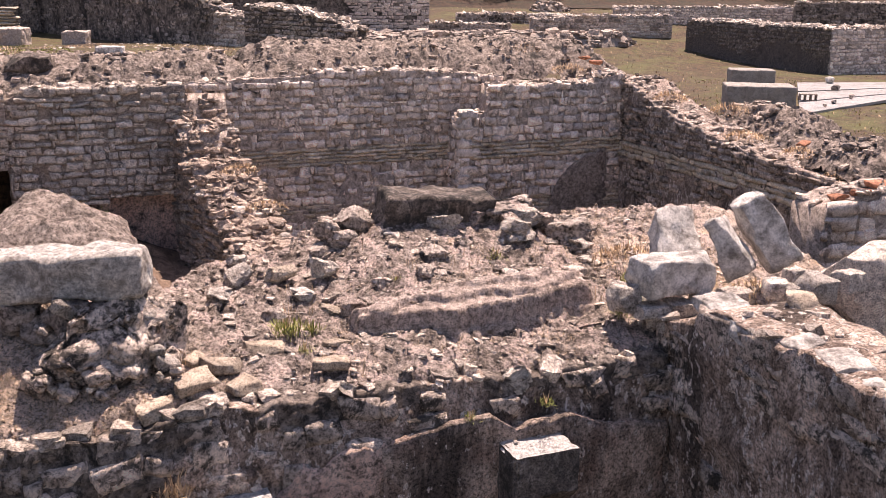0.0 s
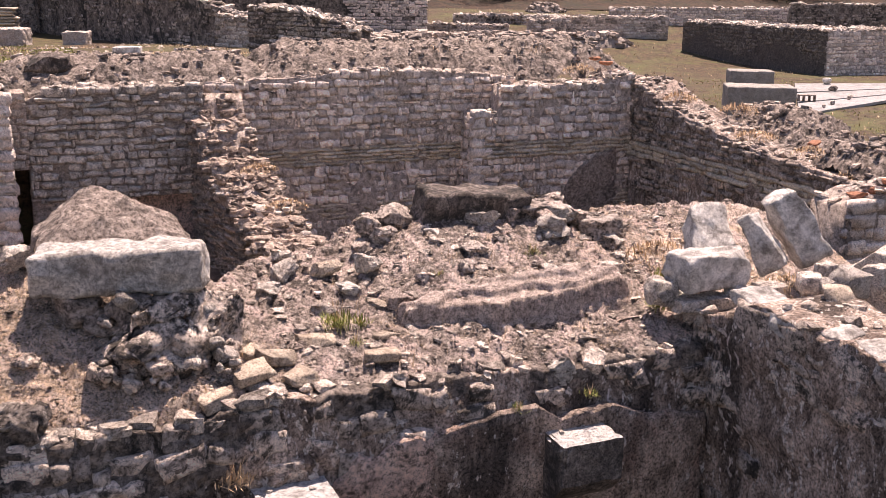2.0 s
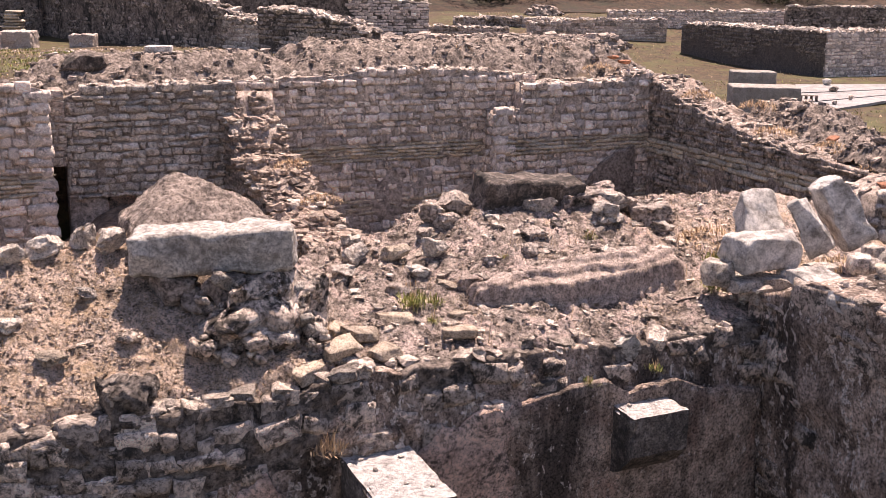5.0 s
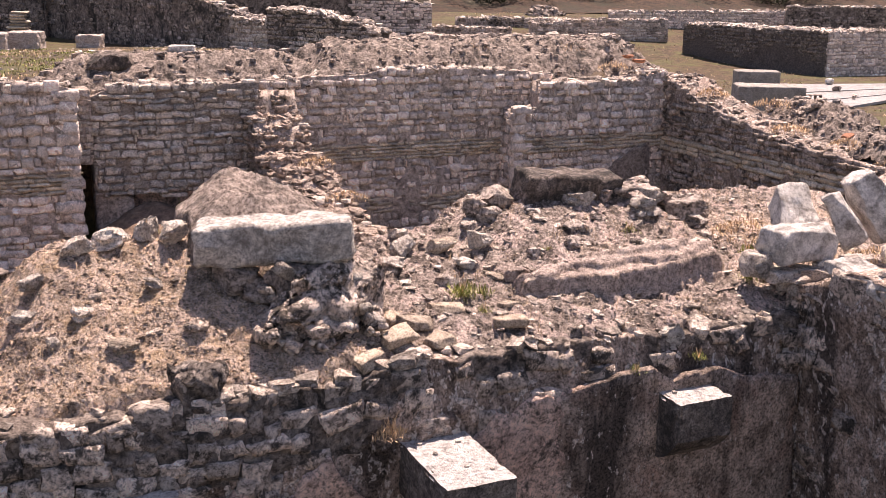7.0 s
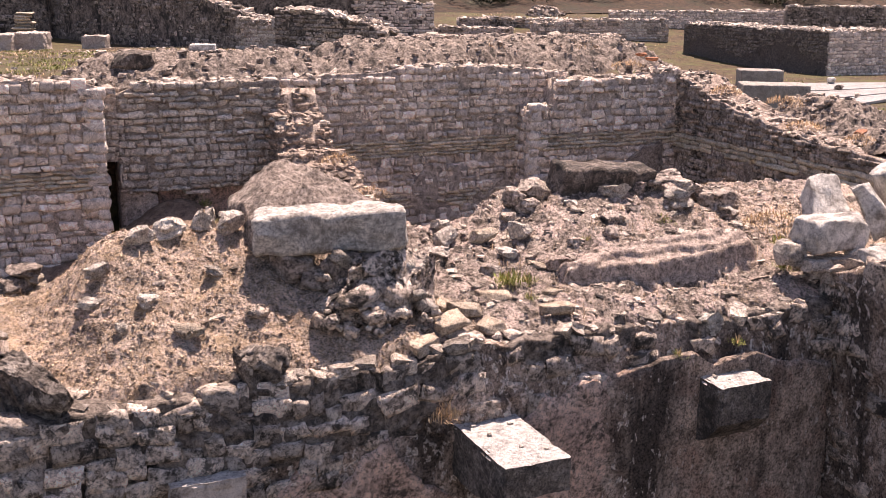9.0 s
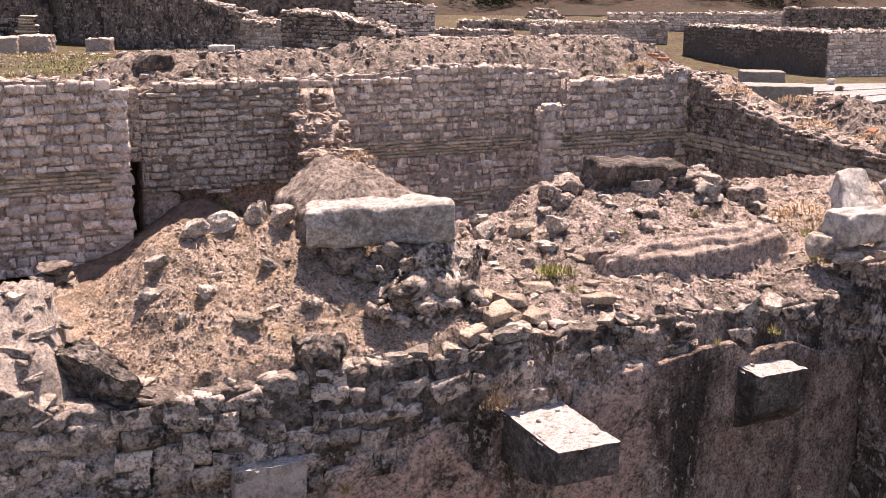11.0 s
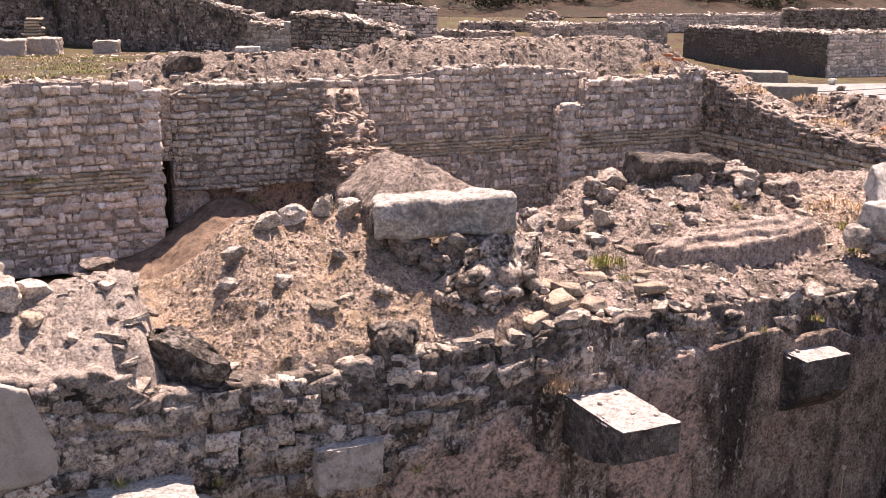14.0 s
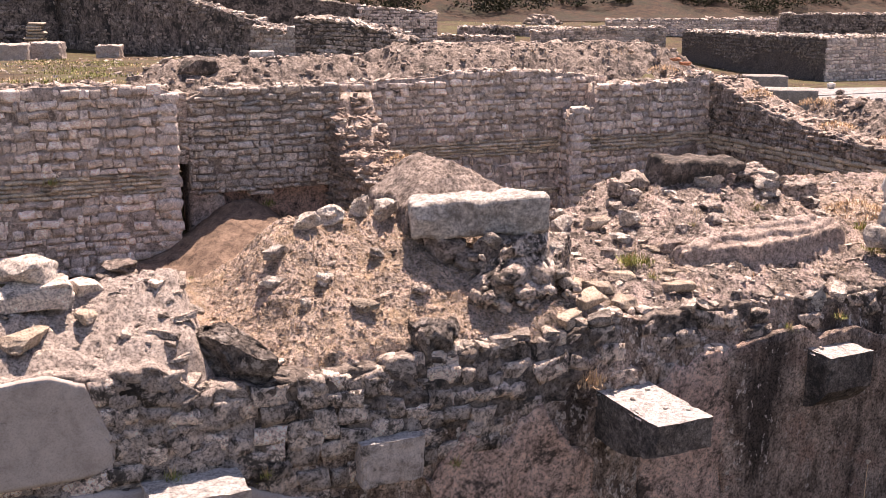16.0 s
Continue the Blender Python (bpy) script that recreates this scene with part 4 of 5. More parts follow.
heap("rubble_bank", "rubble core of the pier with stepped top", 10.4, 13.9, 21.5, 22.3, 4.45, 77, mat="heap_core", chips=160, foot=0.8)


# ---- concrete mass that ends the front wall ----
def mass_top(u, v):
    n = fbm(u * 1.3, v * 1.3, 0, 4, 4)
    e = -3.12 - u + 0.16 * (v - 7.3) + 0.22 * n
    h = 3.36 + 0.52 * lin(7.3, 8.3, v) + 0.10 * fbm(u * 1.8, v * 1.8, 0, 4, 3)
    h = h + 0.03 * np.floor(4 * fbm(u * 1.1, v * 2.6, 0, 3, 153)) * 0.6 + 0.035 * fbm(u * 8, v * 8, 0, 4, 5) + 0.03 * np.minimum(cells(u * 6, v * 6, 3)[0], 0.25) / 0.25 + crumbs(u, v)
    lip = ramp(7.62, 7.38, v)
    h = h * (1 - lip) + np.minimum(h, FRONT_TOP(u) - 0.01) * lip
    h = np.where(v > 8.5, h - 0.9 * lin(8.5, 9.2, v), h)
    return 2.9 + (h - 2.9) * ramp(-0.28, 0.12, e) ** 0.8


mass = tagged(new("concrete_mass", grid_mesh("concrete_mass", np.arange(-7.2, -2.6, 0.022), np.arange(7.37, 9.2, 0.022), mass_top, M["concrete"])),
              "sloping mass of rough pale mortar and rubble", "masonry", kind="structure")
mass.matrix_world = G


# ---- marble block and what it lies on ----
def worked_block(name, label, u, v, z, size, yaw, mat, seed=1, chip=0.02, rx=0, ry=0):
    """A squared block with worn, chipped arrises."""
    p, f = CUBES[28]
    s = np.array(size)
    q = p * s
    lim = s / 2
    r = 0.06 * min(1.0, min(size) / 0.35)
    inner = np.clip(q, -(lim - r), lim - r)
    d = q - inner
    ln = np.linalg.norm(d, axis=1)[:, None]
    q = np.where(ln > 1e-6, inner + d / np.maximum(ln, 1e-6) * r, q)
    o = seed * 13.7
    q = q + chip * np.stack([fbm(q[:, 0] * 5 + o + 40 * i, q[:, 1] * 5, q[:, 2] * 5, 5, i + seed) for i in range(3)], 1) * 1.6
    ob = new(name, mesh_of(name, q, f, M[mat]))
    ob.matrix_world = G @ pose(u, v, z + size[2] / 2, rx, ry, yaw)
    return tagged(ob, label, "stone block")


worked_block("marble_block", "long pale marble block lying on rubble", 0.07, 8.42, 3.99, (1.42, 0.44, 0.39), -17.5, "white_stone", 3, 0.034, ry=-2.5)


def slab_top(u, v):
    """A split block of concrete: three flat slopes that meet in a ridge, low broken sides."""
    w = 0.05 * fbm(u * 2.2, v * 2.2, 0, 3, 9)
    flat = np.minimum(np.minimum(4.53 - 0.10 * (9.5 - v), 4.60 + 0.66 * (u + 0.05)), 4.70 - 0.58 * u) + w
    flat = np.minimum(flat, 4.52 + 0.9 * (v - 9.05))
    e = np.minimum(np.minimum(u + 0.60, 0.82 - u), np.minimum(v - 8.72, 9.95 - v)) + 0.10 * fbm(u * 4, v * 4, 0, 4, 9)
    crack = np.minimum(np.abs(v - 9.22 - 0.25 * u + 0.12 * fbm(u * 4, v * 4, 0, 3, 2)), 0.03) / 0.03
    crack2 = np.minimum(np.abs(u - 0.3 + 0.5 * (v - 9.2) + 0.1 * fbm(u * 5, v * 5, 0, 3, 12)), 0.02) / 0.02
    layers = 0.03 * np.floor(e * 9 + 1.5 * fbm(u * 3, v * 3, 0, 3, 7)).clip(-3, 0)
    rough = 0.035 * fbm(u * 6, v * 6, 0, 5, 4) + 0.02 * fbm(u * 25, v * 25, 0, 3, 14) + 0.015 * np.floor(5 * fbm(u * 1.7, v * 4, 0, 3, 18))
    return 3.76 + (flat - 3.76 + layers) * ramp(-0.02, 0.05, e) - 0.05 * (1 - crack) - 0.025 * (1 - crack2) + rough


slab_ob = new("concrete_slab", grid_mesh("concrete_slab", np.arange(-0.9, 1.0, 0.015), np.arange(8.6, 10.1, 0.015), slab_top, M["slab_concrete"]))
slab_ob.matrix_world = G
tagged(slab_ob, "broken brown slab of concrete behind the marble block", "concrete slab")

lump = thing("rubble_lump", "dark lump of mortared rubble under the marble block", "masonry", kind="structure")
rl = np.random.default_rng(5)
p_, f_ = rock_verts(28, 0.25, 0.26, 41, 4.0)
part("mortar_core", mesh_of("mortar_core", p_ * np.array([1.1, 0.72, 0.95]) + np.array([0.45, 8.16, 3.48]), f_, M["dark_stone"]), lump)
for i in range(84):
    a, b = rl.uniform(-0.2, 0.95), rl.uniform(7.72, 8.3)
    zz = 3.3 + 0.66 * min(1, (b - 7.62) / 0.45) * rl.uniform(0.25, 1.0) * (1 if a < 0.75 else 0.75)
    s = 0.05 + 0.13 * rl.uniform() ** 1.8
    part("stone", SHARED["dark_stone" if i % 3 else "rubble"][i % 14], lump,
         m=Matrix.Translation((a, b, zz)) @ Euler(rl.normal(0, 0.5, 3)).to_matrix().to_4x4() @ Matrix.Diagonal((s * 1.3, s, s * 0.75, 1)))

for k, (a, b, z, sz, rx, ry, yw) in enumerate(((-0.12, 8.28, 3.62, (0.30, 0.12, 0.26), -28, 8, -14), (-0.28, 8.44, 3.70, (0.40, 0.3, 0.30), 0, 12, -20), (0.12, 8.22, 3.72, (0.34, 0.3, 0.26), 4, -8, 10), (0.42, 8.14, 3.80, (0.3, 0.3, 0.2), 0, 6, -30))):
    part("prop_stone", mesh_of("prop_stone", rock_verts(10, 0.12, 0.14, 330 + k, 1.8)[0] * np.array(sz), CUBES[10][1], M["slab_concrete"]), lump, "stone wedged under the block", m=pose(a, b, z + sz[2] / 2, rx, ry, yw))

# ---- loose stones one by one: name, label, u, v, size, yaw, material, seed ----
LOOSE = [
    ("flat_brick", "flat brown building stone on the terrace edge", 0.66, 7.58, (0.30, 0.22, 0.13), 20, "brown_stone"),
    ("flat_brick", "flat brown building stone among rubble", 1.40, 7.72, (0.28, 0.24, 0.11), 25, "brown_stone"),
    ("flat_brick", "thin pale building stone among rubble", 1.30, 7.98, (0.34, 0.22, 0.10), 5, "brown_stone"),
    ("flat_brick", "thin pale building stone beside weeds", 1.72, 8.22, (0.36, 0.2, 0.09), 0, "brown_stone"),
    ("flat_brick", "square brown building stone tilted on rubble", 2.22, 7.85, (0.30, 0.26, 0.13), -15, "brown_stone"),
    ("flat_brick", "small flat building stone behind weeds", 2.35, 8.15, (0.24, 0.16, 0.08), 10, "brown_stone"),
    ("flat_brick", "squared brown stone beside the marble block", 0.92, 8.5, (0.27, 0.24, 0.15), -20, "brown_stone"),
    ("flat_brick", "brown building stone on rubble", 1.08, 8.1, (0.2, 0.16, 0.10), 30, "brown_stone"),
    ("flat_brick", "brown stone bedded in the terrace edge", 1.02, 7.74, (0.34, 0.22, 0.14), 12, "brown_stone"),
    ("field_stone", "pale pointed stone on the terrace edge", 3.86, 7.50, (0.26, 0.24, 0.24), 30, "white_stone"),
    ("field_stone", "pale stone in a row along the ridge", -1.62, 8.95, (0.28, 0.22, 0.2), 10, "rubble"),
    ("field_stone", "pale stone in a row along the ridge", -1.30, 9.08, (0.36, 0.26, 0.2), -10, "rubble"),
    ("field_stone", "pale stone in a row along the ridge", -0.98, 9.1, (0.26, 0.24, 0.24), 40, "rubble"),
    ("field_stone", "pale stone in a row along the ridge", -0.72, 9.02, (0.28, 0.25, 0.24), 15, "rubble"),
    ("field_stone", "pale tilted stone on the dry slope", -2.0, 8.75, (0.28, 0.18, 0.16), 35, "rubble"),
    ("field_stone", "grey stone on the dry slope", -1.02, 8.52, (0.28, 0.2, 0.14), 15, "rubble"),
    ("field_stone", "grey stone on the dry slope", -1.66, 8.3, (0.24, 0.2, 0.16), 40, "rubble"),
    ("field_stone", "dark clod of mortar on the dry slope", -1.38, 7.95, (0.34, 0.28, 0.16), 10, "brown_stone"),
    ("field_stone", "dark clod of mortar on the dry slope", -0.75, 8.05, (0.3, 0.24, 0.16), 70, "dark_stone"),
    ("field_stone", "small grey stone on the dry slope", -1.92, 8.08, (0.16, 0.14, 0.18), 30, "rubble"),
    ("field_stone", "small stone on the dry slope", -1.3, 7.55, (0.18, 0.13, 0.10), 0, "rubble"),
    ("field_stone", "dark stone bedded in the terrace edge", -0.88, 7.48, (0.38, 0.32, 0.33), 10, "crust"),
    ("field_stone", "grey pitted stone on the terrace", 2.62, 9.3, (0.26, 0.22, 0.18), 20, "rubble"),
    ("field_stone", "brownish stone on the terrace", 2.2, 9.45, (0.28, 0.22, 0.15), -25, "brown_stone"),
    ("field_stone", "grey stone at the back of the terrace", 1.78, 9.55, (0.24, 0.22, 0.18), 15, "rubble"),
    ("field_stone", "dark stone beside the blackened block", 3.15, 10.0, (0.4, 0.3, 0.26), 10, "dark_stone"),
    ("field_stone", "dark stone beside the blackened block", 2.85, 9.95, (0.26, 0.24, 0.2), 60, "dark_stone"),
    ("field_stone", "pale stone on the terrace", 2.36, 9.05, (0.26, 0.2, 0.1), 5, "white_stone"),
    ("field_stone", "pale stone on the terrace", 1.5, 9.15, (0.24, 0.22, 0.16), 50, "rubble"),
    ("field_stone", "brown flat stone on the terrace", 2.5, 8.72, (0.22, 0.15, 0.07), 0, "brown_stone"),
    ("field_stone", "dark stone on the terrace", 3.05, 8.85, (0.16, 0.14, 0.16), 20, "dark_stone"),
    ("field_stone", "pale stone before the upright slabs", 5.55, 7.95, (0.2, 0.2, 0.2), 0, "white_stone"),
    ("field_stone", "dark crag of mortar at the terrace edge", -2.72, 7.66, (0.62, 0.42, 0.5), -38, "wall_pale"),
    ("field_stone", "grey stone on top of the crag", -2.85, 8.0, (0.22, 0.2, 0.2), 20, "rubble"),
    ("field_stone", "brown stone beside the crag", -2.6, 7.9, (0.24, 0.18, 0.14), -30, "brown_stone"),
    ("field_stone", "grey stone by the dry hollow", -2.1, 8.5, (0.3, 0.2, 0.14), -30, "rubble"),
]
for i, (nm, lab, a, b, size, yaw, mat) in enumerate(LOOSE):
    flat = nm == "flat_brick"
    z = float(terrace_surface(np.array(a), np.array(b)))
    if "crag" in lab and "dark" in lab:
        boulder(nm, lab, a + 0.04, b - 0.08, z - 0.06, (0.74, 0.26, 0.50), -46, "crust", 306, 28, 0.2, 0.22, ry=22, category="stone", group="loose field stones", freq=3.2)
        continue
    boulder(nm, lab, a, b, z - 0.02, size if flat or a > 0 or "bedded" in lab else tuple(c * (0.82 if b > 8.6 else 0.64) for c in size), yaw, mat, 300 + i, 6 if flat else 16, 0.05 if flat else 0.14, 0.06 if flat else 0.25, rx=rl.normal(0, 6), ry=rl.normal(0, 6), category="stone",
            group="loose building stones" if flat else "loose field stones")

M["blackened"] = stony("blackened block stone", (0.34, 0.285, 0.25), (0.15, 0.122, 0.105), (0.055, 0.046, 0.04), stain_at=0.52, stain_soft=0.06, stain_scale=3.0, vary=0, scale=6, bump=0.9)
# blackened block on the ridge, ledge, upright slabs
worked_block("blackened_block", "large blackened stone block lying on the ridge", 4.05, 9.98, 3.86, (1.26, 0.5, 0.44), -4, "blackened", 7, 0.03, rx=6, ry=4)


def ledge_height(u, v):
    """A long bed of mortar whose broken front shows two layers; it runs out at both ends."""
    line = 8.07 + 0.06 * np.sin(u * 2.3 + 1.0) + 0.22 * ramp(4.0, 5.2, u) + 0.20 * ramp(2.95, 2.35, u)
    d = v - line + 0.2 * fbm(u * 2.0, v * 0.4, 0, 4, 141) + 0.02 * fbm(u * 11, v * 11, 0, 3, 143)
    d2 = d + 0.22 * fbm(u * 1.5 + 7, v * 1.5, 0, 4, 145)
    ends = ramp(2.38, 2.60, u + 0.22 * fbm(v * 5, u * 2, 0, 3, 3)) * ramp(5.24, 4.95, u + 0.25 * fbm(v * 4, u * 2, 0, 3, 5))
    z = -0.14 * ramp(-0.01, -0.06, d) + 0.22 * ramp(0, 0.03, d) + 0.05 * lin(0.08, 0.3, d) + 0.06 * ramp(0.15, 0.18, d2) + 0.045 * ramp(0.34, 0.37, d2 + 0.2 * fbm(u * 3, v * 3, 0, 3, 147))
    z = z + 0.025 * fbm(u * 3, v * 11, 0, 4, 149) + 0.010 * fbm(u * 20, v * 20, 0, 3, 151)
    return 3.32 + z * ends - 0.14 * (1 - ends) + 0.13 * (u - 2.5) / 2.6 - 0.25 * ramp(8.38, 8.66, v + 0.15 * fbm(u * 2.5, v * 2.5, 0, 3, 167))


ledge = tagged(new("mortar_ledge", grid_mesh("mortar_ledge", np.arange(2.34, 5.26, 0.012), np.arange(7.96, 8.86, 0.012), ledge_height, M["ledge"])),
               "long layered ledge of reddish mortar across the terrace", "masonry", kind="structure")
ledge.matrix_world = G


def hewn(name, label, u, v, z, size, rx, ry, yaw, mat, seed, taper=(0.0, 0.0), round_=0.08, group="stones on the corner"):
    """A split slab: flat faces, worn arrises, narrower towards its top by taper; it rests on z."""
    p, f = CUBES[16]
    q = p * (1 - round_) + p / np.linalg.norm(p, axis=1)[:, None] * 0.56 * round_
    up = p[:, 2:3] + 0.5
    q = q * np.concatenate([1 - taper[0] * up, 1 - taper[1] * up, np.ones_like(up)], 1)
    r = np.random.default_rng(seed)
    for _ in range(9):
        nrm = r.normal(size=3)
        nrm /= np.linalg.norm(nrm)
        q = q - np.maximum(q @ nrm - r.uniform(0.54, 0.68), 0)[:, None] * nrm * 0.9
    q = q * np.array(size)
    o = seed * 3.1
    q = q + np.stack([fbm(q[:, 0] * 6 + o + 20 * i, q[:, 1] * 6, q[:, 2] * 6, 5, i + 3) for i in range(3)], 1) * 0.05
    m = pose(0, 0, 0, rx, ry, yaw)
    low = float(np.min((q @ np.array(m)[:3, :3].T)[:, 2]))
    ob = new(name, mesh_of(name, q, f, M[mat]))
    ob.matrix_world = G @ Matrix.Translation((u, v, z - low - 0.03)) @ m
    return tagged(ob, label, "stone", group)


hewn("upright_stone", "pale split slab leaning back among stones", 6.02, 8.26, 3.66, (0.50, 0.26, 0.68), -40, 4, -12, "bright_stone", 641, (0.15, 0.0))
hewn("upright_stone", "wedge-shaped pale slab standing on edge", 6.50, 8.00, 3.62, (0.30, 0.40, 0.62), -6, -32, -42, "bright_stone", 645, (0.35, 0.25))
hewn("upright_stone", "large pale upright stone with a rounded head", 7.02, 8.10, 3.62, (0.36, 0.46, 0.86), -8, -32, -14, "bright_stone", 649, (0.05, 0.25), 0.3)
hewn("corner_stone", "broad squared stone on a low course", 5.68, 7.80, 3.62, (0.82, 0.42, 0.36), 3, 1, 4, "bright_stone", 653, (0.06, 0.1), 0.12)
for k, (a, b, z, sz) in enumerate(((5.38, 7.66, 3.44, (0.34, 0.3, 0.12)), (5.75, 7.62, 3.42, (0.42, 0.3, 0.13)), (5.52, 7.6, 3.30, (0.36, 0.3, 0.13)), (5.98, 7.64, 3.46, (0.3, 0.3, 0.16)), (5.18, 7.86, 3.46, (0.26, 0.3, 0.26)), (6.15, 7.42, 3.5, (0.3, 0.3, 0.2)))):
    hewn("bedding_stone", "thin weathered stone bedded under the corner stones", a, b, z, sz, rl.normal(0, 4), rl.normal(0, 4), rl.normal(0, 14), "rubble", 660 + k, (0.1, 0.1), 0.12, "bedding stones of the corner")
for k in range(9):
    a, b = 5.55 + 0.16 * rl.uniform(), 6.95 - 0.52 * k
    hewn("coping_stone", "pale flat coping stone along the side wall's edge", a, b, 3.63 + 0.02 * rl.normal(), (0.34 + 0.1 * rl.uniform(), 0.5 + 0.06 * rl.normal(), 0.13), rl.normal(0, 3), rl.normal(0, 3), rl.normal(0, 9), "bright_stone", 670 + k,
         (0.1, 0.1), 0.14, "coping stones of the side wall")
for k, (a, b, sz) in enumerate(((6.42, 7.15, (0.26, 0.22, 0.2)), (6.7, 6.9, (0.36, 0.3, 0.24)), (6.95, 7.5, (0.24, 0.2, 0.16)), (7.25, 7.1, (0.3, 0.26, 0.2)))):
    hewn("field_stone", "weathered stone lying behind the coping", a, b, 3.66, sz, rl.normal(0, 6), rl.normal(0, 6), rl.uniform(0, 90), "rubble", 690 + k, (0.1, 0.1), 0.25, "loose field stones")
boulder("big_rock", "big rounded grey rock beside the wall", 8.1, 7.6, 2.95, (1.1, 0.9, 0.95), 10, "rubble", 661, 28, 0.35, 0.1)
boulder("field_stone", "brown stone lying on the side wall", 6.25, 6.6, 3.7, (0.3, 0.26, 0.2), 10, "brown_stone", 671)
boulder("field_stone", "weathered stone on the side wall", 6.6, 7.0, 3.62, (0.34, 0.26, 0.2), -20, "rubble", 672)
for k, (a, b, s) in enumerate(((-4.35, 8.15, (0.62, 0.42, 0.24)), (-4.3, 8.2, (0.5, 0.4, 0.2)), (-3.85, 8.3, (0.24, 0.2, 0.14)), (-3.9, 7.95, (0.2, 0.14, 0.10)), (-4.45, 7.75, (0.4, 0.3, 0.12)))):
    boulder("field_stone", "warm grey stone on the mortar mass", a, b, float(mass_top(np.array(a), np.array(b))) + (0.2 if k == 1 else 0), s, 15 * k, "rubble" if k < 3 else "brown_stone", 690 + k, 16, 0.08, 0.1,
            group="stones on the mortar mass")
outcrop = thing("rubble_outcrop", "outcrop of stacked weathered rubble in the hollow", "masonry", kind="structure")
for k, (a, b, z, sz) in enumerate(((-2.4, 17.2, 0.6, (0.95, 0.7, 0.7)), (-2.5, 17.15, 1.25, (0.6, 0.5, 0.28)), (-2.2, 17.25, 1.2, (0.5, 0.45, 0.34)), (-2.45, 17.1, 1.5, (0.45, 0.4, 0.2)), (-2.2, 17.2, 1.52, (0.36, 0.3, 0.2)), (-2.3, 17.15, 1.7, (0.5, 0.4, 0.16)))):
    part("stone", mesh_of("outcrop_stone", rock_verts(10, 0.12, 0.16, 701 + k, 1.9)[0] * np.array(sz), CUBES[10][1], M["heap_core" if k % 2 else "brown_stone"]), outcrop, m=pose(a, b, z + sz[2] / 2, 4 * math.sin(k), 5 * math.cos(k), 20 + 31 * k))

for k, (a, b, z, yaw) in enumerate(((10.3, 10.6, 3.66, 10), (10.65, 10.55, 3.7, 0), (11.1, 10.7, 3.76, -15), (12.7, 21.75, 4.62, 8), (13.0, 21.7, 4.5, -6), (14.6, 16.2, 3.32, 20))):
    boulder("red_brick", "worn red brick on the broken wall top", a, b, z, (0.3, 0.2, 0.09), yaw, "brick", 900 + k, 6, 0.05, 0.05, category="brick", group="red bricks on wall tops")
boulder("fallen_stone", "long pale stone lying at the foot of the wall", 12.2, 19.9, 0.66, (0.95, 0.2, 0.18), 40, "rubble", 931, 10, 0.15, 0.1, ry=-14)
worked_block("stone_slab", "small pale stone lying in the hollow", 1.45, 21.5, 2.0, (0.5, 0.3, 0.08), 0, "rubble", 21, 0.02)

ro = np.random.default_rng(77)
for k in range(40):
    if k < 18:
        a, b, dark = ro.uniform(4.75, 5.8), ro.uniform(9.4, 10.3), True
    else:
        a, b, dark = ro.uniform(1.3, 5.6), ro.uniform(8.45, 10.0), k % 3 == 0
    w = ro.uniform(0.16, 0.5 if k < 18 else 0.3)
    boulder("mortar_lump", "rough lump of old mortar bedded in the terrace", a, b, float(terrace_surface(np.array(a), np.array(b))) - 0.05, (w, w * ro.uniform(0.6, 0.9), w * ro.uniform(0.35, 0.6)), ro.uniform(0, 180),
            ("dark_stone", "rubble", "ledge", "concrete")[k % 4] if dark else ("concrete", "rubble")[k % 2], 1000 + k, 10, 0.15, 0.22, category="rubble", group="mortar lumps on the terrace", freq=2.5)


# ---- far walls and blocks ----
def far_wall(label, p0, p1, z0, top, seed, thick=0.8, course=0.2, width=0.32, mat="ashlar", limit=120, cap=0.25, core="mortar", keep=None, jitter=0.3):
    return masonry("wall_distant", label, p0, p1, z0, top, thick=thick, course=course, width=width, seed=seed, mat=mat, limit=limit, cap=cap, core=core, keep=keep, cap_size=0.35, jitter=jitter,
                   mid=((Vector(p1) - Vector(p0)).length * 0.7, z0 + 1))


far_wall("tall dark plastered back wall", (2.5, 74.0), (11.2, 50.7), 1.6, ragged(pl((0, 8.2), (10, 6.6), (19, 5.2), (22, 4.7), (24.9, 4.2)), 0.12, 81), 83, core="far_plaster", mat="dark_stone", limit=60,
         keep=patchy(3, 0.1))
far_wall("tall weathered back wall", (-40.0, 66.0), (2.8, 72.0), 1.6, ragged(pl((0, 9), (43, 9)), 0.1, 85), 87, limit=40, width=0.5, course=0.3, core="far_plaster", mat="dark_stone",
         keep=lambda x, z: x > 22 and patchy(4, 0.05)(x, z))
far_wall("stepped pale end of the back wall", (9.9, 52.4), (12.2, 48.6), 1.8, ragged(pl((0, 4.35), (1.5, 4.3), (3, 3.8), (4.4, 2.7)), 0.1, 91), 93, thick=1.6, mat="rubble", cap=1.2, limit=100)
far_wall("thick block of dark rubble masonry with a flat top", (9.6, 44.2), (12.5, 39.2), 2.4, ragged(pl((0, 5.05), (2.5, 5.0), (5, 4.6), (5.8, 4.3)), 0.06, 95), 97, thick=1.0, mat="dark_stone", core="mortar_dark", cap=0.8, limit=150, jitter=0.4)
far_wall("descending wall with a pale ashlar end", (10.0, 71.0), (26.6, 66.0), 1.8, ragged(pl((0, 7.4), (6, 5.9), (13, 5.0), (17.4, 4.6)), 0.06, 99), 101, core="far_plaster", cap=0.4, keep=lambda x, z: x > 12)
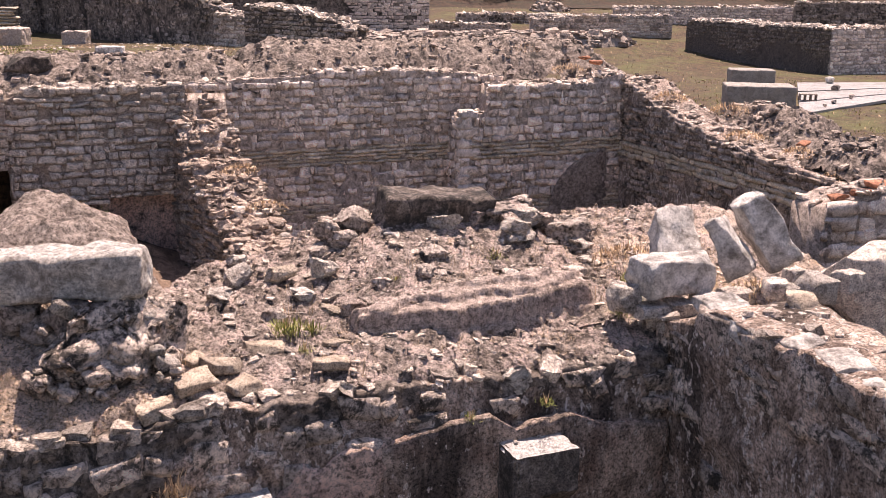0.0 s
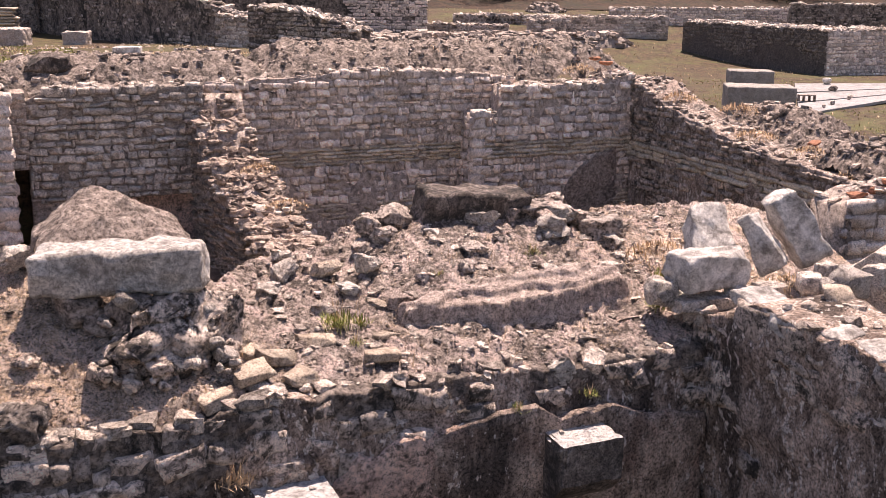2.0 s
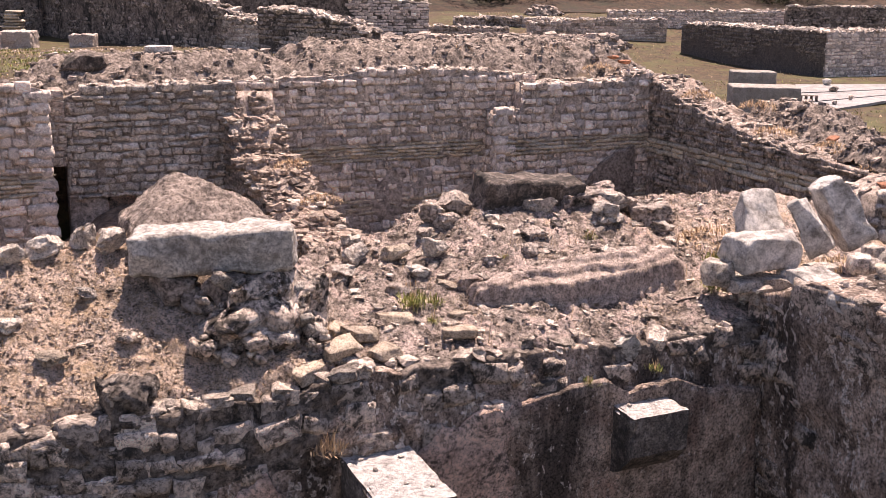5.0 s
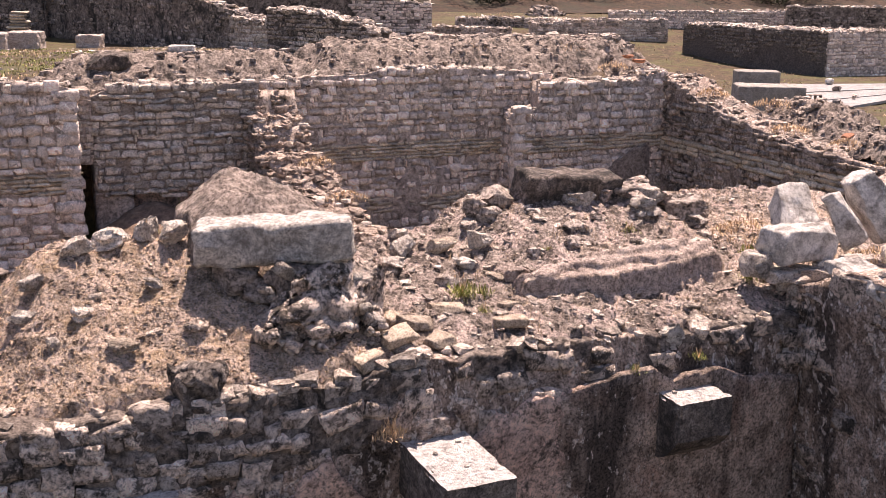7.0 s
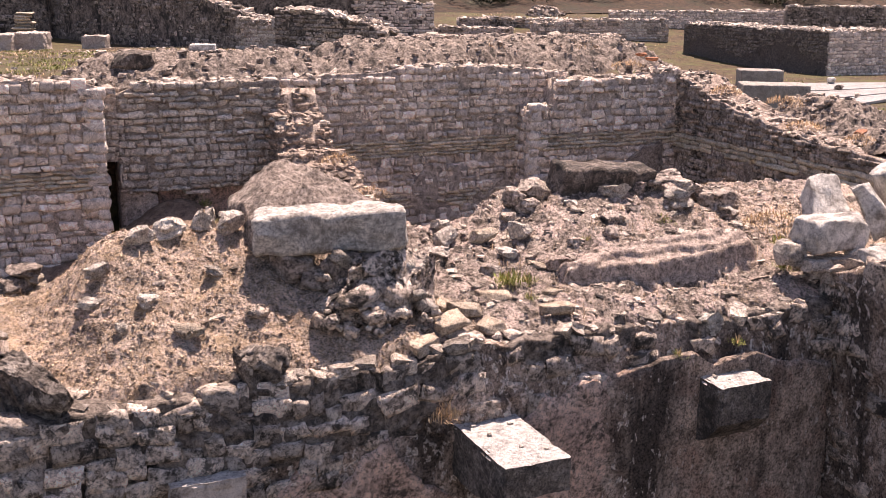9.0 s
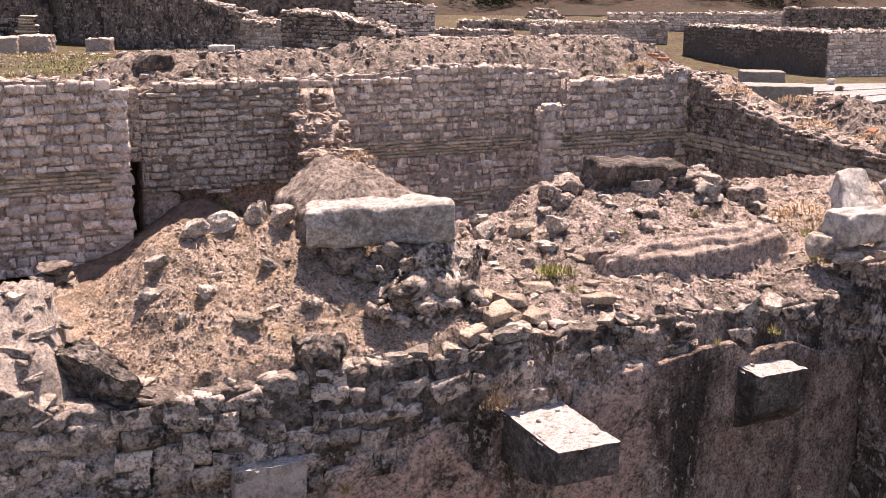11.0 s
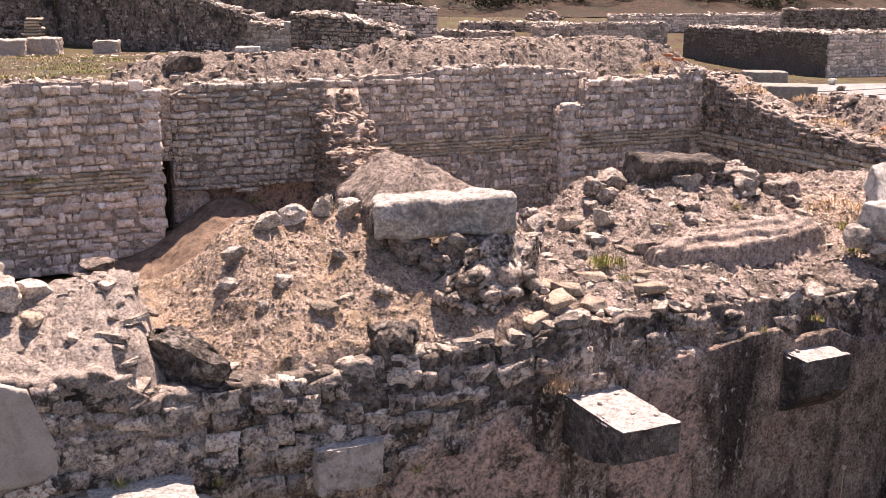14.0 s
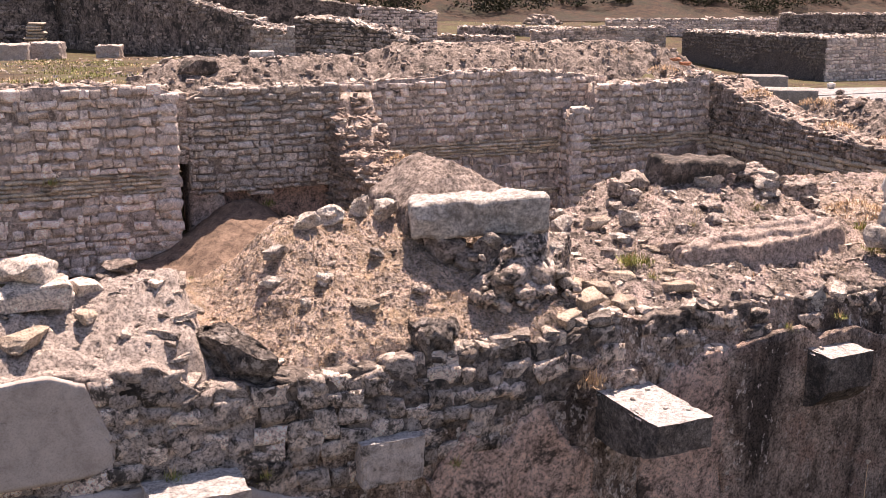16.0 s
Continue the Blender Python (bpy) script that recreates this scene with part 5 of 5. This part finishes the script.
# Near-black core left bare below: shadow at the wall's foot put into colour.
far_wall("long low wall of dark coursed stone, shadow coloured in below", (42.9, 60.5), (44.0, 48.07), 0.7, ragged(pl((0, 3.5), (13, 3.55)), 0.06, 103), 105, thick=2.6, course=0.22, mat="black_stone", core="mortar_dark", limit=250, cap=0.35,
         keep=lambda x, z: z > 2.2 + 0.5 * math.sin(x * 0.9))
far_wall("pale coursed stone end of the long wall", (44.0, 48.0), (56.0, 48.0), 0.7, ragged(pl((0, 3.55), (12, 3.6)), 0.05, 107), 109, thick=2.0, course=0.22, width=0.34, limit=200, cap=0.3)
far_wall("low wall of coursed stone", (34.5, 66.6), (44.5, 64.5), 1.2, ragged(pl((0, 3.3), (4, 3.55), (10.2, 3.6)), 0.1, 111), 113, mat="rubble", limit=80, cap=0.5)
far_wall("low wall of dark stone", (24.5, 67.6), (32.5, 65.8), 1.5, ragged(pl((0, 3.1), (8, 3.0)), 0.12, 115), 117, mat="dark_stone", limit=60, cap=0.6)
far_wall("low ruined wall in dry grass", (31.0, 71.5), (40.0, 69.5), 1.8, ragged(pl((0, 3.5), (9, 3.4)), 0.14, 119), 121, mat="dark_stone", limit=60, cap=0.6)
far_wall("distant coursed wall", (44.0, 71.5), (58.0, 66.0), 1.8, ragged(pl((0, 3.9), (15, 4.1)), 0.08, 123), 125, limit=80, cap=0.4)
far_wall("distant dark wall", (54.5, 63.5), (70.0, 57.0), 1.0, ragged(pl((0, 4.5), (17, 4.6)), 0.08, 127), 129, core="far_plaster", mat="dark_stone", limit=50, cap=0.4, keep=patchy(6, 0.1))
heap("rubble_bank", "distant heap of rubble in dry grass", 40.0, 43.5, 76.5, 79.0, 4.0, 131, chips=160, size=0.5, foot=1.2, step=0.2)
heap("rubble_bank", "low rubble beyond the far wall", 27.0, 40.0, 61.5, 65.0, 2.5, 133, chips=500, size=0.6, foot=1.2, step=0.25)
heap("rubble_bank", "low rubble beyond the far wall", 16.0, 30.0, 56.0, 60.0, 2.9, 135, chips=500, size=0.6, foot=1.2, step=0.25)

worked_block("stone_block", "pale squared block on the grass", -0.9, 59.2, 2.45, (2.0, 1.5, 0.95), -18, "concrete", 11, 0.06)
worked_block("stone_block", "pale squared block on the grass", 0.95, 59.3, 2.45, (1.5, 1.4, 1.0), -22, "concrete", 12, 0.06)
worked_block("stone_block", "grey squared block beside the back wall", 4.05, 59.4, 2.5, (1.3, 0.8, 0.75), -25, "concrete", 13, 0.05)
worked_block("stone_block", "white squared block on the rubble", 2.1, 23.3, 4.83, (0.56, 0.36, 0.15), -20, "white_stone", 14, 0.02)
worked_block("stone_block", "grey squared block under the white one", 2.1, 23.35, 4.70, (0.66, 0.44, 0.15), -22, "rubble", 15, 0.03)
worked_block("stone_slab", "pale slab jutting from the wall's end", 12.1, 49.9, 3.95, (1.9, 0.9, 0.55), -40, "rubble", 16, 0.05)
boulder("field_stone", "dark lump of mortar on the wall's edge", 0.42, 22.5, 4.42, (1.0, 0.6, 0.5), 5, "blackened", 721, 16, 0.35, 0.16)
worked_block("cement_block", "grey cement block beside the paving", 28.2, 34.5, 1.0, (2.7, 1.6, 1.28), -30, "grey_cement", 17, 0.02)
worked_block("cement_block", "low grey cement block behind the paving", 32.3, 40.2, 1.0, (2.0, 1.3, 1.3), -28, "grey_cement", 19, 0.02)


bricks = thing("brick_stack", "low stack of thin yellowish bricks against the back wall", "brick stack")
bricks.matrix_world = G @ Matrix.Translation((0.95, 65.6, 2.4))
for k in range(11):
    part("brick", SHARED["yellow"][k % 16], bricks, m=Matrix.Translation((0.08 * math.sin(k * 2.1), 0, 0.09 + 0.17 * k)) @ Matrix.Rotation(radians(-20 + 5 * math.sin(k)), 4, "Z") @ Matrix.Diagonal((1.25 - 0.05 * k, 0.6, 0.15, 1)))


def hollow_block(u, v, z, yaw):
    """A cement building block with three hollows through it."""
    bm = bmesh.new()
    for x, y, w, d in ((0, -0.22, 1.2, 0.06), (0, 0.22, 1.2, 0.06), (-0.57, 0, 0.06, 0.38), (0.57, 0, 0.06, 0.38), (-0.2, 0, 0.06, 0.38), (0.2, 0, 0.06, 0.38)):
        bmesh.ops.create_cube(bm, size=1, matrix=Matrix.Translation((x, y, 0.0)) @ Matrix.Diagonal((w, d, 0.5, 1)))
    me = bpy.data.meshes.new("hollow_block")
    bm.to_mesh(me)
    bm.free()
    me.materials.append(M["slab_concrete"])
    ob = new("hollow_block", me)
    ob.matrix_world = G @ Matrix.Translation((u, v, z)) @ Matrix.Rotation(radians(yaw), 4, "Z") @ Matrix.Rotation(radians(90), 4, "X") @ Matrix.Diagonal((0.62, 0.62, 0.62, 1))
    return tagged(ob, "hollow cement building block beside the paving", "building block")


hollow_block(33.2, 37.3, 1.28, -25)


def quad_slab(p, q, r_, s_, z, h):
    """A thin slab over four corners of the plan."""
    top = [(*c, z + h) for c in (p, q, r_, s_)]
    low = [(*c, z) for c in (p, q, r_, s_)]
    f = [[0, 1, 2, 3], [7, 6, 5, 4]] + [[i, i + 4, (i + 1) % 4 + 4, (i + 1) % 4] for i in range(4)]
    ob = new("paving_slab", mesh_of("paving_slab", top + low, f, M["slab"], False))
    ob.matrix_world = G
    return tagged(ob, "large pale paving slab lying on the ground", "slab", "pale paving slabs")


pa, pb, pc, pd = (np.array(c) for c in ((29.7, 33.7), (40.0, 37.6), (46.5, 41.9), (38.4, 44.1)))
for t0, t1 in ((0.0, 0.30), (0.33, 0.62), (0.65, 0.97)):
    quad_slab(pa + (pd - pa) * t0, pb + (pc - pb) * t0, pb + (pc - pb) * t1, pa + (pd - pa) * t1, 1.02 + 0.02 * t0, 0.12)
for k, (a, b, s) in enumerate(((33.5, 36.0, 0.25), (35.6, 37.2, 0.3), (32.3, 35.2, 0.2), (37.5, 40.3, 0.4), (39.5, 43.0, 0.45))):
    boulder("field_stone", "dark stone weighing down the paving slab", a, b, 1.14, (s, s * 0.8, s * 0.8), 30 * k, "dark_stone" if k < 4 else "white_stone", 740 + k, 6, 0.4, 0.12, group="stones on the paving")


# ---- scatter: chips, straw, weeds, scrub ----
def chips_on(name, label, n, u0, u1, v0, v1, zf, size, mat, seed, mask=None, power=4.0):
    r = np.random.default_rng(seed)
    a, b = r.uniform(u0, u1, n), r.uniform(v0, v1, n)
    if mask is not None:
        k = mask(a, b) > r.uniform(0, 1, n)
        a, b = a[k], b[k]
    z = zf(a, b)
    its = []
    for x, y, h in zip(a, b, z):
        s = size * (0.18 + 0.82 * r.uniform() ** power)
        its.append(Matrix.Translation((x, y, h - s * 0.06)) @ Euler((r.normal(0, 0.22), r.normal(0, 0.22), r.uniform(0, 6.3))).to_matrix().to_4x4()
                   @ Matrix.Diagonal((s * r.uniform(0.9, 1.5), s * r.uniform(0.6, 1.0), s * r.uniform(0.25, 0.55), 1)))
    root = tagged(new(name), label, "rubble", kind="stuff")
    root.matrix_world = G
    joined("chips", its, M[mat], root, lib=CHIPS, smooth=False)


def stony_part(u, v):
    return 0.06 + 0.94 * ramp(0.2, 1.2, u)


def front_of_back(u, v):
    back = 9.5 + 0.75 * ramp(0.6, 1.8, u) + 0.75 * ramp(1.8, 3.4, u) + 0.4 * ramp(-2.0, -3.0, u)
    return (v < back) * 1.0


chips_on("rubble_chips", "broken stone and mortar chips over the terrace", 3400, -2.6, 7.2, 7.5, 10.8, terrace_surface, 0.105, "rubble_loose", 31, lambda u, v: stony_part(u, v) * front_of_back(u, v))
chips_on("mortar_chips", "warm mortar crumbs over the terrace", 9000, -2.6, 7.2, 7.5, 10.8, terrace_surface, 0.045, "crumb", 33, lambda u, v: front_of_back(u, v))
chips_on("earth_clods", "dry clods of earth on the slope", 9000, -2.7, 0.7, 7.5, 9.3, terrace_surface, 0.036, "clod", 36, power=5.0)
chips_on("rubble_chips", "loose stones on the mortar mass", 240, -5.6, -3.1, 7.4, 8.6, mass_top, 0.09, "rubble_loose", 35)
chips_on("rubble_chips", "stones lying on the open ground", 1500, -8, 16, 23, 60, ground_height, 0.26, "rubble_loose", 37)


def mass_edge(u, v):
    return np.maximum(mass_top(u, v), terrace_surface(u, v))


chips_on("edge_stones", "tumbled stones along the edge of the mortar mass", 16, -3.4, -2.8, 7.38, 8.7, mass_edge, 0.2, "rubble_loose", 39, power=1.3)


def blades(name, label, n, u0, u1, v0, v1, zf, length, width, mat, seed, mask=None, lean=0.9, category="grass"):
    """Thin bent blades as one mesh."""
    r = np.random.default_rng(seed)
    a, b = r.uniform(u0, u1, n), r.uniform(v0, v1, n)
    if mask is not None:
        k = mask(a, b) > r.uniform(0, 1, n)
        a, b = a[k], b[k]
    n = len(a)
    z = zf(a, b)
    L = length * r.uniform(0.35, 1.2, n)
    th, ph = r.uniform(0, 2 * np.pi, n), np.abs(r.normal(0, lean, n)).clip(0, 1.45)
    dx, dy, dz = np.sin(ph) * np.cos(th), np.sin(ph) * np.sin(th), np.cos(ph)
    px, py = -np.sin(th), np.cos(th)
    w = width * r.uniform(0.6, 1.4, n)
    base = np.stack([a, b, z - 0.005], 1)
    side = np.stack([px * w, py * w, np.zeros(n)], 1)
    midp = base + np.stack([dx, dy, dz + 0.25], 1) * (L * 0.55)[:, None]
    tip = base + np.stack([dx * 1.15, dy * 1.15, dz * 0.8], 1) * L[:, None]
    vs = np.stack([base - side, base + side, midp - side * 0.8, midp + side * 0.8, tip], 1).reshape(-1, 3)
    i = np.arange(n)[:, None] * 5
    fs = np.concatenate([i + np.array([[0, 1, 3, 2]])], 0).tolist() + np.concatenate([i + np.array([[2, 3, 4]])], 0).tolist()
    ob = new(name, mesh_of(name, vs, fs, M[mat]))
    ob.matrix_world = G
    return tagged(ob, label, category, kind="stuff")


def straw_mask(u, v):
    patch = ramp(-0.05, 0.35, fbm(u * 1.6, v * 1.6, 0, 4, 51))
    return front_of_back(u, v) * np.clip(0.75 * ramp(0.9, -0.2, u) + 0.34 * patch + 0.4 * ramp(5.3, 5.8, u), 0, 1)


blades("dry_grass", "short dry straw on the terrace", 210000, -2.9, 7.2, 7.5, 10.8, terrace_surface, 0.034, 0.0016, "straw", 61, straw_mask, 2.6)
blades("dry_grass", "tufts of tall dry straw", 3000, -2.7, 7.0, 7.5, 10.6, terrace_surface, 0.17, 0.0022, "straw", 63,
       lambda u, v: front_of_back(u, v) * ramp(0.22, 0.45, fbm(u * 2.3, v * 2.3, 0, 3, 57)), 0.5)
blades("dry_grass", "dry straw on the far ground", 18000, -10, 18, 22.6, 60, ground_height, 0.14, 0.012, "straw", 65, lambda u, v: ramp(-0.1, 0.3, fbm(u * 0.3, v * 0.3, 0, 4, 58)), 0.8)
blades("dry_grass", "dry yellow grass on the distant bank", 6000, 20, 75, 28, 84, ground_height, 0.16, 0.02, "straw", 67, lambda u, v: ramp(-0.3, 0.2, fbm(u * 0.2, v * 0.2, 0, 4, 59)), 0.7)
blades("green_grass", "patch of green grass on the open ground", 12000, -7, 3, 30, 58, ground_height, 0.10, 0.014, "leaf", 69, lambda u, v: ramp(0.0, 0.2, fbm(u * 0.35, v * 0.25, 0, 3, 60)), 0.6)
blades("green_grass", "green grass beside the paving", 16000, 15, 46, 22, 48, ground_height, 0.09, 0.016, "leaf", 71, lambda u, v: ramp(0.0, 0.3, fbm(u * 0.4, v * 0.4, 0, 3, 61)), 0.6)


def weed(label, u, v, z, size, n, seed, mat="leaf"):
    """A small leafy weed: thin stems and many narrow leaves."""
    r = np.random.default_rng(seed)
    root = tagged(new("weed"), label, "plant", "weeds in the ruin")
    root.matrix_world = G @ Matrix.Translation((u, v, z))
    vs, fs = [], []
    for i in range(int(n * 1.8)):
        th, ph = r.uniform(0, 6.3), abs(r.normal(0, 0.9))
        d = np.array([math.sin(ph) * math.cos(th), math.sin(ph) * math.sin(th), math.cos(ph)]) * size * 0.7 * r.uniform(0.2, 1.0)
        w = np.array([-math.sin(th), math.cos(th), 0]) * size * 0.028
        o = r.normal(0, size * 0.3, 3) * np.array([1, 1, 0.35])
        k = len(vs)
        vs += [o - w * 0.3, o + d * 0.55 - w, o + d * 0.55 + w, o + d]
        fs += [[k, k + 1, k + 3, k + 2]]
    part("foliage", mesh_of("foliage", vs, fs, M[mat]), root)
    ss, sf = [], []
    for i in range(7):
        th = r.uniform(0, 6.3)
        d = np.array([math.cos(th) * 0.35, math.sin(th) * 0.35, 1]) * size * r.uniform(0.6, 1.0)
        w = np.array([0.004, 0.0, 0])
        k = len(ss)
        ss += [-w, w, d + w * 0.5, d - w * 0.5]
        sf += [[k, k + 1, k + 2, k + 3]]
    part("stalk", mesh_of("stalk", ss, sf, M["straw"]), root)


WEEDS = [("low green weed spreading between building stones", 1.98, 8.4, 0.2, 150), ("low green weed spreading between building stones", 2.2, 8.42, 0.17, 110), ("bright green weed beside the ledge", 5.25, 8.0, 0.16, 90),
         ("bright green weed beside the upright stones", 5.75, 8.65, 0.2, 80), ("thin green weed on the terrace", 4.4, 9.1, 0.14, 50), ("thin green weed on the terrace", 3.2, 8.85, 0.1, 50),
         ("small green weed by the stone row", -0.95, 9.2, 0.16, 40), ("thin yellowing weed beside a brown stone", 2.05, 8.05, 0.12, 40)]
for k, (lab, a, b, s, n) in enumerate(WEEDS):
    weed(lab, a, b, float(terrace_surface(np.array(a), np.array(b))), s, n, 80 + k)
for k, (lab, a, b, z, s, n) in enumerate((("yellowing weed rooted in the front wall", 0.75, 7.26, 2.62, 0.24, 90), ("small green weed in the front wall", 3.3, 7.24, 2.85, 0.12, 40),
                                          ("small green weed in the front wall", 4.05, 7.26, 2.88, 0.12, 40), ("green weed on the broken corbel", -3.4, 7.2, 2.44, 0.14, 50),
                                          ("green weed on the mortar edge", -2.6, 7.22, 2.3, 0.12, 40), ("green weed in the lower wall", -0.75, 7.22, 2.06, 0.12, 50), ("weed in a gap of the far wall", -2.9, 20.85, 2.62, 0.22, 70),
                                          ("green weed at the foot of the far wall", 1.6, 21.3, 1.75, 0.25, 60))):
    weed(lab, a, b, z, s, n, 95 + k, "straw" if "yellowing" in lab else "leaf")


def scrub(n, seed):
    """Dark scrub on the far slope: small leaves in clumps."""
    r = np.random.default_rng(seed)
    m = 260
    cu, cv = r.uniform(-10, 115, m), r.uniform(86, 112, m)
    cr = r.uniform(1.0, 2.6, m)
    cz = slope_height(cu, cv)
    i = r.integers(0, m, n)
    d = r.normal(size=(n, 3))
    d /= np.linalg.norm(d, axis=1)[:, None]
    rad = r.uniform(0.35, 1, n) ** 0.4
    c = np.stack([cu[i], cv[i], cz[i] + cr[i] * 0.6], 1) + d * (cr[i] * rad)[:, None] * np.array([1, 1, 0.75])
    a, b = r.normal(size=(n, 3)), r.normal(size=(n, 3))
    a /= np.linalg.norm(a, axis=1)[:, None]
    b /= np.linalg.norm(b, axis=1)[:, None]
    vs = np.stack([c - a * 0.16, c + b * 0.1, c + a * 0.16, c - b * 0.1], 1).reshape(-1, 3)
    fs = np.arange(4 * n).reshape(n, 4)
    ob = new("scrub", mesh_of("scrub", vs, fs, M["dark_leaf"], False))
    ob.matrix_world = G
    tagged(ob, "dark scrub and bushes on the slope behind", "bushes", kind="stuff")


scrub(110000, 91)


def tuft(label, u, v, z, spread, n, length, seed):
    return blades("dry_grass", label, n, u - spread, u + spread, v - spread, v + spread, lambda a, b: np.full(np.shape(a), z) - 0.15 * ((a - u) ** 2 + (b - v) ** 2) / spread ** 2, length, 0.006, "straw", seed,
                  lambda a, b: 1.0 * (np.hypot(a - u, b - v) < spread), 0.7)


for k, (a, b, z, sp, n, ln) in enumerate(((14.0, 17.3, 3.42, 0.5, 700, 0.22), (13.9, 19.9, 3.95, 0.4, 500, 0.22), (13.7, 14.2, 3.15, 0.35, 300, 0.18), (4.0, 19.6, 2.95, 0.4, 500, 0.14), (4.15, 18.2, 2.5, 0.4, 500, 0.14),
                                          (12.2, 21.6, 4.5, 0.4, 400, 0.2), (-0.1, 22.3, 4.35, 0.4, 500, 0.16), (5.95, 9.0, 3.72, 0.4, 500, 0.16), (6.4, 7.4, 3.72, 0.35, 400, 0.12), (-2.95, 7.5, 3.12, 0.14, 260, 0.14), (-2.75, 7.9, 3.25, 0.2, 260, 0.12), (14.6, 18.6, 3.8, 0.5, 500, 0.26), (13.8, 15.4, 3.4, 0.4, 400, 0.2), (9.0, 23.0, 4.95, 0.5, 400, 0.14), (6.2, 23.2, 4.95, 0.6, 500, 0.14), (11.6, 22.9, 4.9, 0.5, 500, 0.16), (0.9, 23.6, 4.75, 0.5, 500, 0.16))):
    tuft("clump of dry straw on the broken masonry", a, b, z, sp, int(n * 0.6), ln * 0.6, 200 + k)


def dry_umbel(u, v, z, height):
    """A dead flower: one thin stalk and a small pale head of spokes."""
    root = tagged(new("dry_flower"), "dead flower stalk with a small pale head", "plant")
    root.matrix_world = G @ Matrix.Translation((u, v, z))
    bm = bmesh.new()
    bmesh.ops.create_cone(bm, segments=6, radius1=0.006, radius2=0.003, depth=height, matrix=Matrix.Translation((0, 0, height / 2)))
    me = bpy.data.meshes.new("stalk")
    bm.to_mesh(me)
    bm.free()
    me.materials.append(M["straw"])
    part("stalk", me, root)
    vs, fs = [], []
    for k in range(26):
        a, r = k * 2.4, 0.012 + 0.02 * ((k * 7) % 10) / 10
        d = np.array([math.cos(a) * r, math.sin(a) * r, 0.05 - r * 0.6])
        w = np.array([-math.sin(a), math.cos(a), 0.3]) * 0.004
        vs += [np.array([0, 0, height - 0.01]) - w * 0.4, np.array([0, 0, height]) + d - w, np.array([0, 0, height]) + d + w, np.array([0, 0, height + 0.012]) + d]
        fs += [[4 * k, 4 * k + 1, 4 * k + 3, 4 * k + 2]]
    part("flower_head", mesh_of("flower_head", vs, fs, M["corbel_top"]), root)


dry_umbel(3.75, 6.4, 0.0, 1.53)
